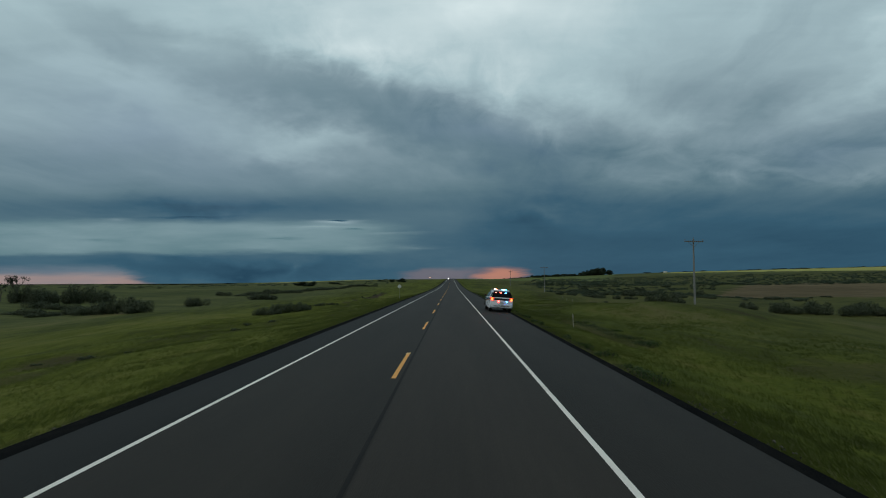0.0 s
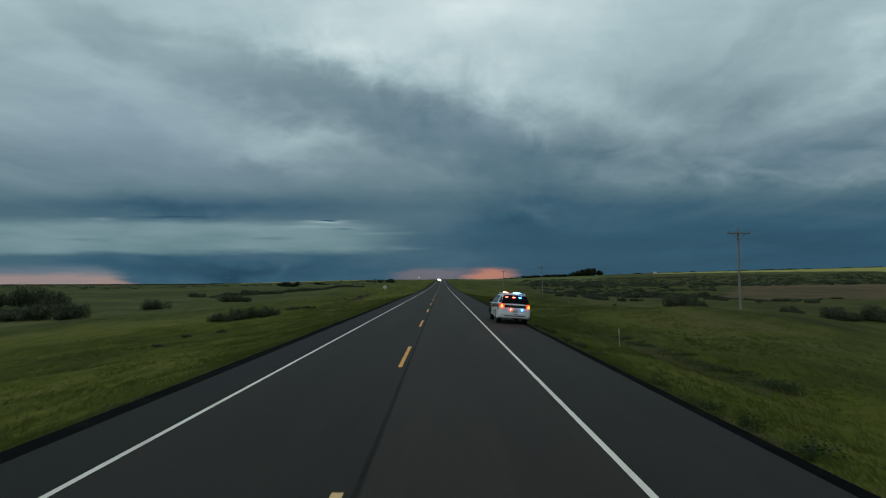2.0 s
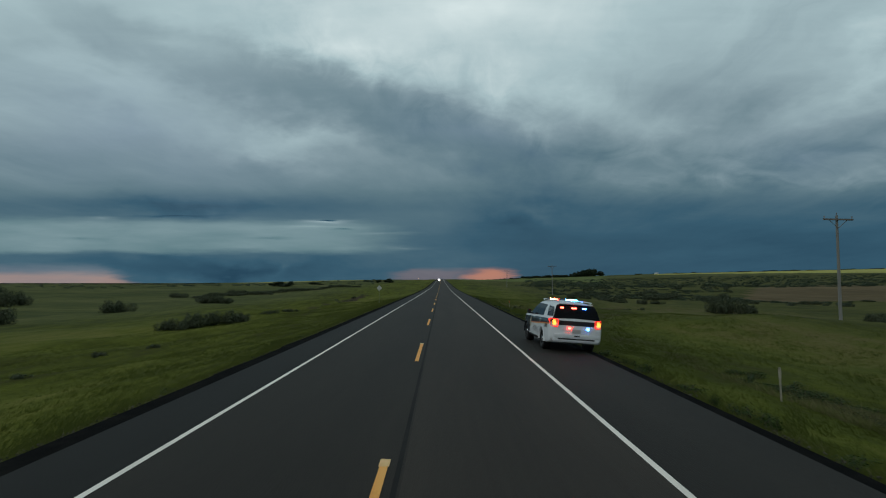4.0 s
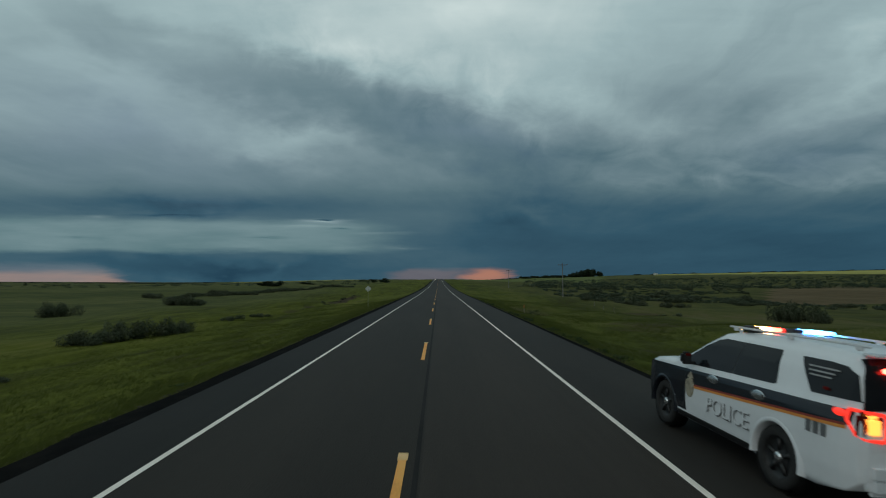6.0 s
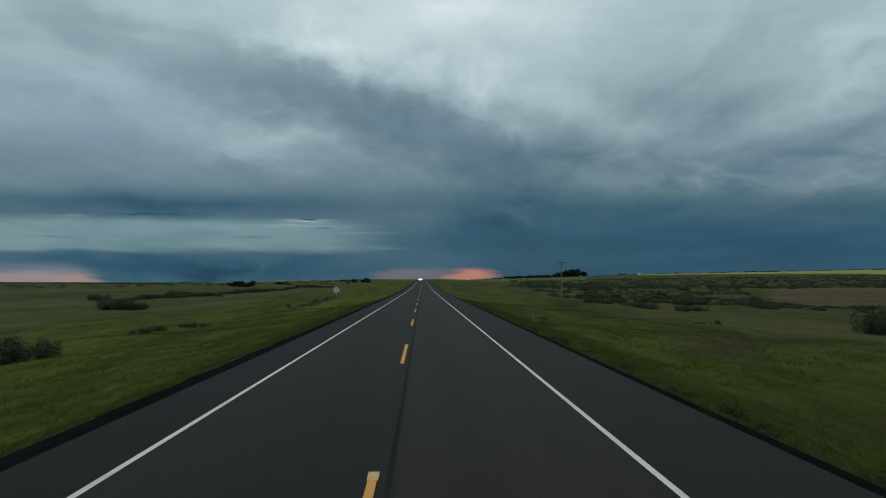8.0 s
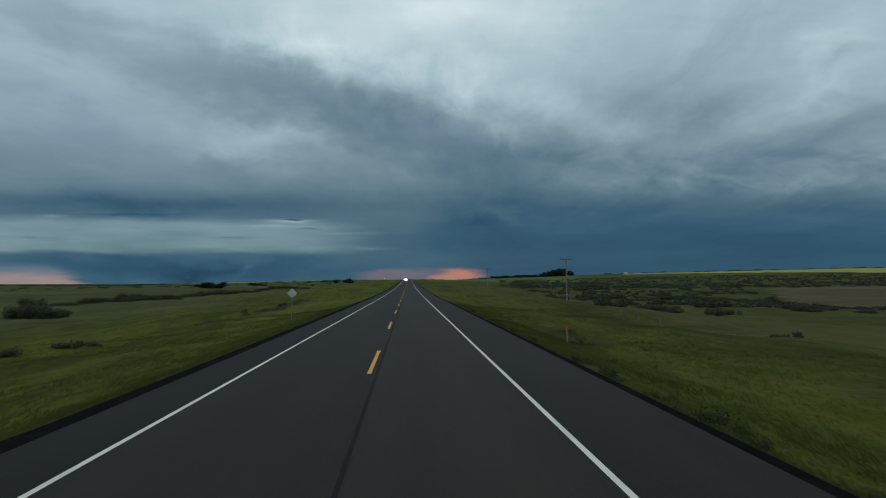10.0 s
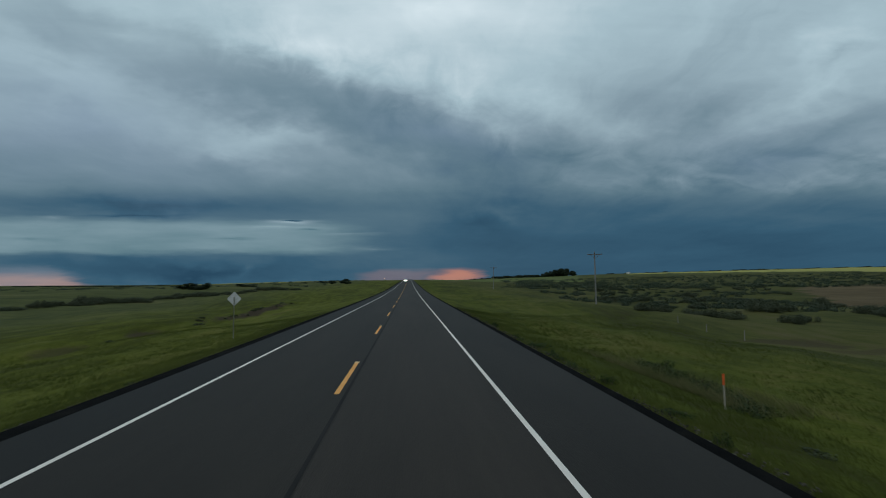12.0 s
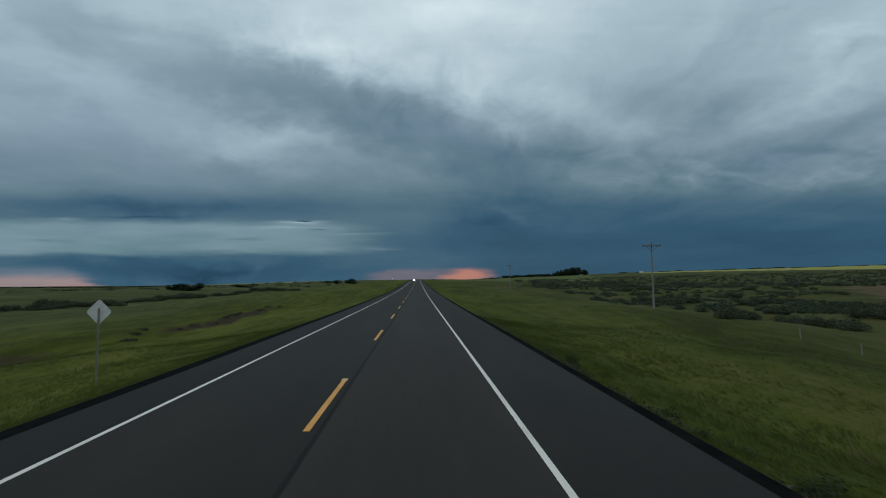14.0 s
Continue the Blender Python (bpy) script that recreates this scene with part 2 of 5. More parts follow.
# ---- materials ----
def material(name, colours, scale=4.0, rough=0.7, metal=0.0, bump=0.0, bump_scale=40.0, detail=5.0, stretch=(1, 1, 1), island=0.0, spec=0.5, fine=0.25, thin=0.0):
    """Noise between the colours at two scales, fine relief, and a little change from piece to piece."""
    mat = bpy.data.materials.new(name)
    mat.use_nodes = True
    tree = mat.node_tree
    bsdf = tree.nodes["Principled BSDF"]
    calc = chain(tree)
    coord = tree.nodes.new("ShaderNodeTexCoord")
    place = tree.nodes.new("ShaderNodeMapping")
    place.inputs["Scale"].default_value = stretch
    tree.links.new(coord.outputs["Object"], place.inputs[0])
    big = tree.nodes.new("ShaderNodeTexNoise")
    big.inputs["Scale"].default_value, big.inputs["Detail"].default_value = scale, detail
    small = tree.nodes.new("ShaderNodeTexNoise")
    small.inputs["Scale"].default_value, small.inputs["Detail"].default_value = scale * 11, 3
    tree.links.new(place.outputs[0], big.inputs[0]), tree.links.new(place.outputs[0], small.inputs[0])
    mixed = calc("ADD", calc("MULTIPLY", big.outputs["Fac"], 1 - fine), calc("MULTIPLY", small.outputs["Fac"], fine))
    if island:
        piece = tree.nodes.new("ShaderNodeNewGeometry")
        mixed = calc("ADD", mixed, calc("MULTIPLY", calc("SUBTRACT", piece.outputs["Random Per Island"], 0.5), island))
    ramp = tree.nodes.new("ShaderNodeValToRGB")
    for n, c in enumerate(colours):
        at = 0.3 + 0.4 * n / max(1, len(colours) - 1)
        stop = ramp.color_ramp.elements[n] if n < 2 else ramp.color_ramp.elements.new(at)
        stop.position, stop.color = at, (*c, 1)
    tree.links.new(mixed, ramp.inputs[0]), tree.links.new(ramp.outputs[0], bsdf.inputs["Base Color"])
    bsdf.inputs["Roughness"].default_value, bsdf.inputs["Metallic"].default_value = rough, metal
    bsdf.inputs["Specular IOR Level"].default_value = spec
    if thin:
        glow = tree.nodes.new("ShaderNodeBsdfTranslucent")
        both = tree.nodes.new("ShaderNodeMixShader")
        both.inputs[0].default_value = thin
        tree.links.new(ramp.outputs[0], glow.inputs[0])
        tree.links.new(bsdf.outputs[0], both.inputs[1]), tree.links.new(glow.outputs[0], both.inputs[2])
        tree.links.new(both.outputs[0], tree.nodes["Material Output"].inputs[0])
    if bump:
        relief = tree.nodes.new("ShaderNodeTexNoise")
        relief.inputs["Scale"].default_value, relief.inputs["Detail"].default_value = bump_scale, 4
        tree.links.new(place.outputs[0], relief.inputs[0])
        node = tree.nodes.new("ShaderNodeBump")
        node.inputs["Strength"].default_value, node.inputs["Distance"].default_value = bump, 0.02
        tree.links.new(relief.outputs["Fac"], node.inputs["Height"])
        tree.links.new(node.outputs[0], bsdf.inputs["Normal"])
    return mat


def glowing(name, colour, strength, base=(0.5, 0.5, 0.5)):
    mat = bpy.data.materials.new(name)
    mat.use_nodes = True
    bsdf = mat.node_tree.nodes["Principled BSDF"]
    bsdf.inputs["Base Color"].default_value = (*base, 1)
    bsdf.inputs["Emission Color"].default_value = (*colour, 1)
    bsdf.inputs["Emission Strength"].default_value = strength
    bsdf.inputs["Roughness"].default_value = 0.2
    return mat


def glass(name, tint, rough=0.05):
    mat = bpy.data.materials.new(name)
    mat.use_nodes = True
    bsdf = mat.node_tree.nodes["Principled BSDF"]
    bsdf.inputs["Base Color"].default_value = (*tint, 1)
    bsdf.inputs["Roughness"].default_value, bsdf.inputs["IOR"].default_value = rough, 1.5
    bsdf.inputs["Specular IOR Level"].default_value = 0.2
    return mat


M_ASPHALT = material("asphalt", [(0.0184, 0.0146, 0.0116), (0.0254, 0.0203, 0.0161), (0.0339, 0.0270, 0.0212)], 0.5, 0.82, 0, 0.5, 60, 6, (1, 0.10, 1), spec=0.27)
M_SHOULDER = material("shoulder_asphalt", [(0.0159, 0.0129, 0.0106), (0.0221, 0.0179, 0.0144), (0.0289, 0.0236, 0.0189)], 0.7, 0.82, 0, 0.6, 50, 6, (1, 0.15, 1), spec=0.27)
M_EDGE = material("edge_asphalt", [(0.0045, 0.0045, 0.0045), (0.0075, 0.0075, 0.0075), (0.0150, 0.0135, 0.0120)], 1.5, 1.0, 0, 1.0, 25, spec=0.02)
M_LANE = material("lane_asphalt", [(0.0251, 0.0197, 0.0156), (0.0343, 0.0267, 0.0212), (0.0443, 0.0348, 0.0273)], 0.6, 0.82, 0, 0.5, 60, 6, (1, 0.07, 1), spec=0.27)
# left shoulder asphalt, in a darker tone than the right one
M_DARKTOP = material("left_shoulder_asphalt", [(0.0084, 0.0073, 0.0060), (0.0122, 0.0105, 0.0088), (0.0167, 0.0142, 0.0116)], 0.7, 0.82, 0, 0.6, 50, 6, (1, 0.15, 1), spec=0.27)
M_SEAM = material("seam", [(0.008, 0.0075, 0.007), (0.024, 0.022, 0.021)], 2.0, 0.9, stretch=(1, 0.2, 1), spec=0.2)
M_WHITE = material("white_line_paint", [(0.75, 0.67, 0.59), (0.93, 0.84, 0.75), (0.96, 0.88, 0.80)], 2.5, 0.7, 0, 0.3, 60, stretch=(1, 0.3, 1))
M_YELLOW = material("yellow_line_paint", [(0.7400, 0.3000, 0.0532), (0.9400, 0.4200, 0.0855), (0.9600, 0.4700, 0.1235)], 2.5, 0.7, 0, 0.3, 60, stretch=(1, 0.4, 1))
M_TAB = material("pale_tab", [(0.80, 0.46, 0.16), (0.90, 0.58, 0.26)], 6, 0.5)
M_GRASS = material("grass_blades", [(0.0516, 0.0655, 0.0101), (0.0719, 0.0890, 0.0134), (0.0969, 0.1109, 0.0218)], 0.12, 0.75, island=0.18, spec=0.1, thin=0.5)
M_STRAW = material("dry_grass", [(0.080, 0.088, 0.024), (0.125, 0.122, 0.045), (0.20, 0.18, 0.085)], 0.3, 0.8, island=0.4, spec=0.1, thin=0.45)
M_LEAF = material("shrub_leaves", [(0.047, 0.059, 0.0337), (0.078, 0.094, 0.0542), (0.120, 0.133, 0.0842)], 1.2, 0.7, island=0.35, spec=0.1, thin=0.35)
M_SCRUB = material("scrub_leaves", [(0.041, 0.058, 0.0377), (0.068, 0.091, 0.0580), (0.110, 0.132, 0.0869)], 0.2, 0.7, island=0.15, spec=0.1, thin=0.4)
M_WEED = material("weed_leaves", [(0.0229, 0.0437, 0.0114), (0.0395, 0.0707, 0.0177), (0.0686, 0.1019, 0.0312)], 1.5, 0.65, island=0.3, spec=0.2, thin=0.35)
M_LEAF_DARK = material("tree_leaves", [(0.0162, 0.0270, 0.0162), (0.0324, 0.0473, 0.0270), (0.0540, 0.0729, 0.0405)], 1.2, 0.75, island=0.3, spec=0.1, thin=0.3)
M_BARK = material("bark", [(0.035, 0.028, 0.022), (0.07, 0.058, 0.048), (0.12, 0.10, 0.085)], 6, 0.9, 0, 0.8, 30, stretch=(1, 1, 0.2))
M_POLE = material("weathered_pole_wood", [(0.17, 0.165, 0.155), (0.23, 0.225, 0.21), (0.29, 0.285, 0.27)], 3, 0.9, 0, 0.6, 30, stretch=(1, 1, 0.06))
M_ARM = material("crossarm_wood", [(0.1020, 0.0935, 0.0850), (0.2040, 0.1870, 0.1700)], 3, 0.9, 0, 0.5, 30, stretch=(0.1, 1, 1))
M_PORCELAIN = material("porcelain", [(0.10, 0.07, 0.06), (0.2, 0.16, 0.14)], 5, 0.25)
M_GALV = material("galvanised_steel", [(0.46, 0.48, 0.48), (0.56, 0.58, 0.58), (0.64, 0.66, 0.66)], 5, 0.6, 0.1, 0.1, 80)
M_POST = material("grey_post_wood", [(0.15, 0.14, 0.125), (0.24, 0.225, 0.20), (0.34, 0.32, 0.29)], 5, 0.9, 0, 0.6, 40, stretch=(1, 1, 0.15))
M_LATH = material("pale_lath_wood", [(0.34, 0.31, 0.25), (0.46, 0.42, 0.35)], 6, 0.85, 0, 0.4, 50, stretch=(1, 1, 0.1))
M_ORANGE = material("orange_marker", [(0.70, 0.12, 0.03), (0.85, 0.18, 0.05)], 4, 0.5)


# ---- mesh helpers ----
def part(name, bm, mat, parent=None, label="", smooth=False):
    """Links a bmesh as one mesh object under a thing or a part."""
    mesh = bpy.data.meshes.new(name)
    bm.to_mesh(mesh)
    bm.free()
    for m in mat if isinstance(mat, (list, tuple)) else [mat]:
        mesh.materials.append(m)
    if smooth:
        mesh.polygons.foreach_set("use_smooth", [True] * len(mesh.polygons))
    ob = new(name, mesh)
    ob.parent = parent
    return tagged(ob, label)


def thing(name, label, category, group="", kind="", at=None):
    ob = new(name)
    ob.empty_display_size = 0.2
    if at is not None:
        ob.matrix_basis = at
    return tagged(ob, label, category, group, kind)


def mesh_from(name, verts, faces, mats, slots=None, smooth=True, normals=None):
    mesh = bpy.data.meshes.new(name)
    verts, faces = np.asarray(verts, np.float32), np.asarray(faces, np.int32)
    mesh.vertices.add(len(verts))
    mesh.vertices.foreach_set("co", verts.ravel())
    k = faces.shape[1]
    mesh.loops.add(faces.size)
    mesh.loops.foreach_set("vertex_index", faces.ravel())
    mesh.polygons.add(len(faces))
    mesh.polygons.foreach_set("loop_start", np.arange(0, faces.size, k, dtype=np.int32))
    for m in mats:
        mesh.materials.append(m)
    if slots is not None:
        mesh.polygons.foreach_set("material_index", np.asarray(slots, np.int32))
    mesh.polygons.foreach_set("use_smooth", [smooth] * len(faces))
    mesh.update(calc_edges=True)
    if normals is not None:
        mesh.normals_split_custom_set_from_vertices(normals)
    return mesh


def box(bm, size, centre=(0, 0, 0), bevel=0.0, turn=None):
    made = bmesh.ops.create_cube(bm, size=1.0)["verts"]
    bmesh.ops.scale(bm, vec=size, verts=made)
    if bevel:
        edges = list({e for v in made for e in v.link_edges})
        made = [v for v in bmesh.ops.bevel(bm, geom=edges, offset=bevel, segments=2, affect="EDGES")["verts"]] + [v for v in made if v.is_valid]
        made = list(set(made))
    if turn is not None:
        bmesh.ops.rotate(bm, cent=(0, 0, 0), matrix=turn, verts=made)
    bmesh.ops.translate(bm, vec=centre, verts=made)
    return made


def rod(bm, a, b, ra, rb=None, sides=8):
    """A tapered rod from a to b."""
    a, b = Vector(a), Vector(b)
    way = b - a
    m = Matrix.Translation((a + b) / 2) @ way.to_track_quat("Z", "Y").to_matrix().to_4x4()
    bmesh.ops.create_cone(bm, cap_ends=True, segments=sides, radius1=ra, radius2=ra if rb is None else rb, depth=way.length, matrix=m)


# ---- the lie of the land ----
SAG, SAG_LENGTH, CURVE = 147.0, 150.0, 4.5e-5
CREST = 770.0


def road_height(y):
    d = np.clip(np.asarray(y, float) - SAG, 0, CREST - SAG)
    return np.where(d < SAG_LENGTH, CURVE * d * d, CURVE * SAG_LENGTH ** 2 + 2 * CURVE * SAG_LENGTH * (d - SAG_LENGTH))


def smooth_step(a, b, v):
    s = np.clip((v - a) / (b - a), 0, 1)
    return s * s * (3 - 2 * s)


SIDE_X = [-300, -110, -72, -50, -24, -16, -11, -8.5, -6.5, -5.7, -5.2, 5.5, 6.0, 6.8, 9.5, 12, 16, 24, 32, 45, 60, 100, 170, 300]
SIDE_Z = [-3.0, -3.0, -2.8, -2.6, -2.5, -2.0, -1.45, -1.0, -0.42, -0.22, -0.25, -0.25, -0.22, -0.40, -0.85, -1.25, -1.3, -1.3, -1.4, -2.1, -2.4, -3.7, -4.3, -4.3]
RIDGE_U = [-3.0, -0.85, -0.51, -0.35, -0.18, -0.02, 0.15, 0.26, 0.46, 0.90, 1.4, 3.0]
RIDGE_E = [-0.003, -0.003, -0.0035, 0.001, 0.0055, 0.0075, 0.0095, 0.0125, 0.0190, 0.0290, 0.034, 0.03]
RIDGE_AT = 1500.0


def ground_height(x, y):
    x, y = np.asarray(x, float), np.asarray(y, float)
    side = np.interp(x, SIDE_X, SIDE_Z)
    side = side * np.where(np.abs(x) < 9, 1, 1 - 0.65 * smooth_step(185, 300, y))
    away = np.maximum(y - 50, 1.0)
    e = np.interp(x / np.maximum(away, 30), RIDGE_U, RIDGE_E)
    climb = np.clip((away - 150) / (RIDGE_AT - 150), 0, 1) ** 1.25
    hill = (2.57 + e * RIDGE_AT) * climb
    w = smooth_step(50, 260, np.abs(x))
    z = side + road_height(y) * (1 - w) + hill * w
    off = smooth_step(8, 22, np.abs(x))
    wave = 0.35 * np.sin(x * 0.083 + 1.3) * np.sin(y * 0.041 + 0.6) + 0.22 * np.sin(x * 0.19 + y * 0.13) + 0.10 * np.sin(x * 0.53 - y * 0.37)
    z = z + off * wave
    # a low cut bank along the left ditch
    z = z + 0.6 * smooth_step(24.3, 25.7, -x) * (1 - smooth_step(30, 60, -x)) * smooth_step(120, 132, y) * (1 - smooth_step(205, 230, y))
    # a hollow and two rises beside the pole line
    z = z - 1.5 * np.exp(-((x - 36) / 16) ** 2 - ((y - 123) / 25) ** 2)
    z = z + 0.9 * np.exp(-((x - 31) / 10) ** 2 - ((y - 66) / 18) ** 2) + 0.7 * np.exp(-((x - 31) / 12) ** 2 - ((y - 172) / 22) ** 2)
    z = z + 0.5 * np.exp(-((x + 80) / 45) ** 2 - ((y - 312) / 70) ** 2)
    return z


def gz(x, y):
    return float(ground_height(x, y))


def steps(*spans):
    out = []
    for a, b, n in spans:
        out += list(np.linspace(a, b, n, endpoint=False))
    return np.array(out + [spans[-1][1]])


def field_material(name, stops, patch_scale, streak=(1, 1, 1), bump=0.35, outer=None, reach=42.0, bare=(), soil=(0.058, 0.042, 0.025)):
    """Ground cover: large patches, tufts and fine blades."""
    mat = bpy.data.materials.new(name)
    mat.use_nodes = True
    tree = mat.node_tree
    bsdf = tree.nodes["Principled BSDF"]
    calc = chain(tree)
    coord = tree.nodes.new("ShaderNodeTexCoord")
    place = tree.nodes.new("ShaderNodeMapping")
    place.inputs["Scale"].default_value = streak
    tree.links.new(coord.outputs["Object"], place.inputs[0])

    def grain(scale, detail, vector):
        n = tree.nodes.new("ShaderNodeTexNoise")
        n.inputs["Scale"].default_value, n.inputs["Detail"].default_value, n.inputs["Roughness"].default_value = scale, detail, 0.6
        tree.links.new(vector, n.inputs[0])
        return n.outputs["Fac"]

    total = calc("MULTIPLY", grain(patch_scale, 6, place.outputs[0]), 0.50)
    total = calc("ADD", total, calc("MULTIPLY", grain(patch_scale * 9, 6, place.outputs[0]), 0.36))
    tuft = grain(3.5, 4, coord.outputs["Object"])
    total = calc("ADD", total, calc("MULTIPLY", tuft, 0.14))
    ramp = tree.nodes.new("ShaderNodeValToRGB")
    for n, (at, c) in enumerate(stops):
        stop = ramp.color_ramp.elements[n] if n < 2 else ramp.color_ramp.elements.new(at)
        stop.position, stop.color = at, (*c, 1)
    tree.links.new(total, ramp.inputs[0]), tree.links.new(ramp.outputs[0], bsdf.inputs["Base Color"])
    if outer:
        # the mown verge runs out raggedly into the pasture
        far = tree.nodes.new("ShaderNodeValToRGB")
        for n, (at, c) in enumerate(outer):
            stop = far.color_ramp.elements[n] if n < 2 else far.color_ramp.elements.new(at)
            stop.position, stop.color = at, (*c, 1)
        tree.links.new(total, far.inputs[0])
        split = tree.nodes.new("ShaderNodeSeparateXYZ")
        tree.links.new(coord.outputs["Object"], split.inputs[0])
        out = calc("SUBTRACT", calc("ABSOLUTE", split.outputs[0]), reach)
        out = calc("ADD", out, calc("MULTIPLY", calc("SUBTRACT", grain(0.07, 6, coord.outputs["Object"]), 0.5), 34.0))
        ease = tree.nodes.new("ShaderNodeMapRange")
        ease.inputs["From Min"].default_value, ease.inputs["From Max"].default_value = -13.0, 13.0
        tree.links.new(out, ease.inputs[0])
        blend = tree.nodes.new("ShaderNodeMix")
        blend.data_type = "RGBA"
        tree.links.new(ease.outputs[0], blend.inputs[0])
        tree.links.new(ramp.outputs[0], blend.inputs[6]), tree.links.new(far.outputs[0], blend.inputs[7])
        tree.links.new(blend.outputs[2], bsdf.inputs["Base Color"])
    # worn spots where the soil shows: x, y, half width, half length, strength
    ragged = calc("MULTIPLY", calc("SUBTRACT", grain(0.55, 5, coord.outputs["Object"]), 0.5), 3.4)
    for a, b, ra, rb, strength in bare:
        spot = tree.nodes.new("ShaderNodeMapping")
        spot.vector_type = "TEXTURE"
        spot.inputs["Location"].default_value, spot.inputs["Scale"].default_value = (a, b, 0), (ra, rb, 1000)
        tree.links.new(coord.outputs["Object"], spot.inputs[0])
        round_off = tree.nodes.new("ShaderNodeTexGradient")
        round_off.gradient_type = "SPHERICAL"
        tree.links.new(spot.outputs[0], round_off.inputs[0])
        mask = calc("MULTIPLY", calc("ADD", calc("MULTIPLY", round_off.outputs["Fac"], 2.6), calc("SUBTRACT", ragged, 0.55)), 1.0, True)
        mask = calc("MULTIPLY", calc("MULTIPLY", mask, calc("MULTIPLY", round_off.outputs["Fac"], 6.0, True)), strength)
        earth = tree.nodes.new("ShaderNodeMix")
        earth.data_type = "RGBA"
        tree.links.new(mask, earth.inputs[0])
        tree.links.new(bsdf.inputs["Base Color"].links[0].from_socket, earth.inputs[6])
        earth.inputs[7].default_value = (*soil, 1)
        tree.links.new(earth.outputs[2], bsdf.inputs["Base Color"])
    bsdf.inputs["Roughness"].default_value, bsdf.inputs["Specular IOR Level"].default_value = 0.95, 0.05
    node = tree.nodes.new("ShaderNodeBump")
    node.inputs["Strength"].default_value, node.inputs["Distance"].default_value = bump, 0.15
    tree.links.new(tuft, node.inputs["Height"]), tree.links.new(node.outputs[0], bsdf.inputs["Normal"])
    return mat


PASTURE = [(0.34, (0.036, 0.044, 0.0179)), (0.45, (0.064, 0.074, 0.0243)), (0.54, (0.095, 0.100, 0.0333)), (0.66, (0.154, 0.128, 0.0589))]
HOLLOW = [(0.36, (0.041, 0.037, 0.0155)), (0.45, (0.057, 0.062, 0.0176)), (0.53, (0.083, 0.084, 0.0228)), (0.64, (0.112, 0.092, 0.046))]
M_VERGE = field_material("verge_grass", [(0.38, (0.051, 0.047, 0.0133)), (0.45, (0.063, 0.070, 0.0095)), (0.52, (0.093, 0.104, 0.0133)), (0.62, (0.143, 0.133, 0.0303))], 0.09, (1, 0.22, 1), 0.25, PASTURE, bare=[(-25.2, 180, 1.6, 36, 1.0), (-24.2, 139, 1.6, 5, 0.8), (-24.4, 127, 1.6, 4, 0.6), (-26.0, 36.5, 3.0, 4.5, 0.7), (-22.5, 29, 2.0, 3, 0.5), (-19.5, 172, 1.5, 6, 0.35)])
M_DITCH = field_material("ditch_grass", [(0.37, (0.047, 0.043, 0.0120)), (0.45, (0.055, 0.064, 0.0092)), (0.52, (0.081, 0.094, 0.0110)), (0.62, (0.131, 0.115, 0.0277))], 0.10, (0.9, 0.25, 1), 0.25, HOLLOW, 25.0, bare=[(12.5, 39, 0.8, 8, 0.7), (20, 87, 6, 5, 0.7), (26, 91, 6, 5, 0.65), (17, 82, 4, 4, 0.5), (36, 131, 9, 3.5, 0.7), (18, 23, 4, 4, 0.4), (39, 127, 6, 2, 0.5)])
M_HOLLOW = field_material("dull_hollow_grass", HOLLOW, 0.03, (0.35, 1, 1))
M_PASTURE = field_material("pasture", PASTURE, 0.03, (0.35, 1, 1))
M_FALLOW = field_material("fallow_field", [(0.36, (0.0891, 0.0670, 0.0349)), (0.50, (0.1307, 0.0950, 0.0514)), (0.64, (0.1663, 0.1242, 0.0688))], 0.03, (0.3, 1, 1))
M_CANOLA = field_material("canola_in_flower", [(0.34, (0.28, 0.26, 0.08)), (0.5, (0.37, 0.34, 0.10)), (0.66, (0.46, 0.42, 0.13))], 0.02, (0.3, 1, 1))
M_CROP = field_material("green_crop", [(0.34, (0.085, 0.105, 0.035)), (0.5, (0.12, 0.14, 0.045)), (0.66, (0.16, 0.17, 0.06))], 0.02, (0.3, 1, 1))

M_MOWN = field_material("mown_edge_grass", [(0.38, (0.0513, 0.0495, 0.0120)), (0.45, (0.0684, 0.0774, 0.0104)), (0.52, (0.0972, 0.1044, 0.0142)), (0.62, (0.1422, 0.1287, 0.0313))], 0.12, (1, 0.22, 1), 0.25)

gx = steps((-3600, -1200, 12), (-1200, -220, 40), (-220, -42, 36), (-42, -10, 32), (-10, 10, 50), (10, 45, 36), (45, 220, 40), (220, 1400, 60), (1400, 3600, 12))
gy = steps((-400, -60, 10), (-60, 220, 150), (220, 620, 40), (620, 1560, 48), (1560, 4300, 14))
GX, GY = np.meshgrid(gx, gy)
GZ = ground_height(GX, GY)
near = smooth_step(6.6, 9, np.abs(GX)) * (np.abs(GX) < 60) * (GY < 260)
GZ = GZ + near * np.array([[0.10 * noise.noise((a * 0.45, b * 0.45, 0)) + 0.05 * noise.noise((a * 1.3, b * 1.3, 3)) for a in gx] for b in gy])
nx, ny = len(gx), len(gy)
idx = np.arange(nx * ny).reshape(ny, nx)
quads = np.stack([idx[:-1, :-1], idx[:-1, 1:], idx[1:, 1:], idx[1:, :-1]], -1).reshape(-1, 4)
cx = ((gx[:-1] + gx[1:]) / 2)[None, :].repeat(ny - 1, 0).ravel()
cy = ((gy[:-1] + gy[1:]) / 2)[:, None].repeat(nx - 1, 1).ravel()
u = cx / np.maximum(cy - 50, 20)
slot = np.where(np.abs(cx) < 62, 0, 1)
slot[(slot == 0) & (cx > 0)] = 6
slot[(slot == 1) & (cx > 0) & (cy < 900)] = 7
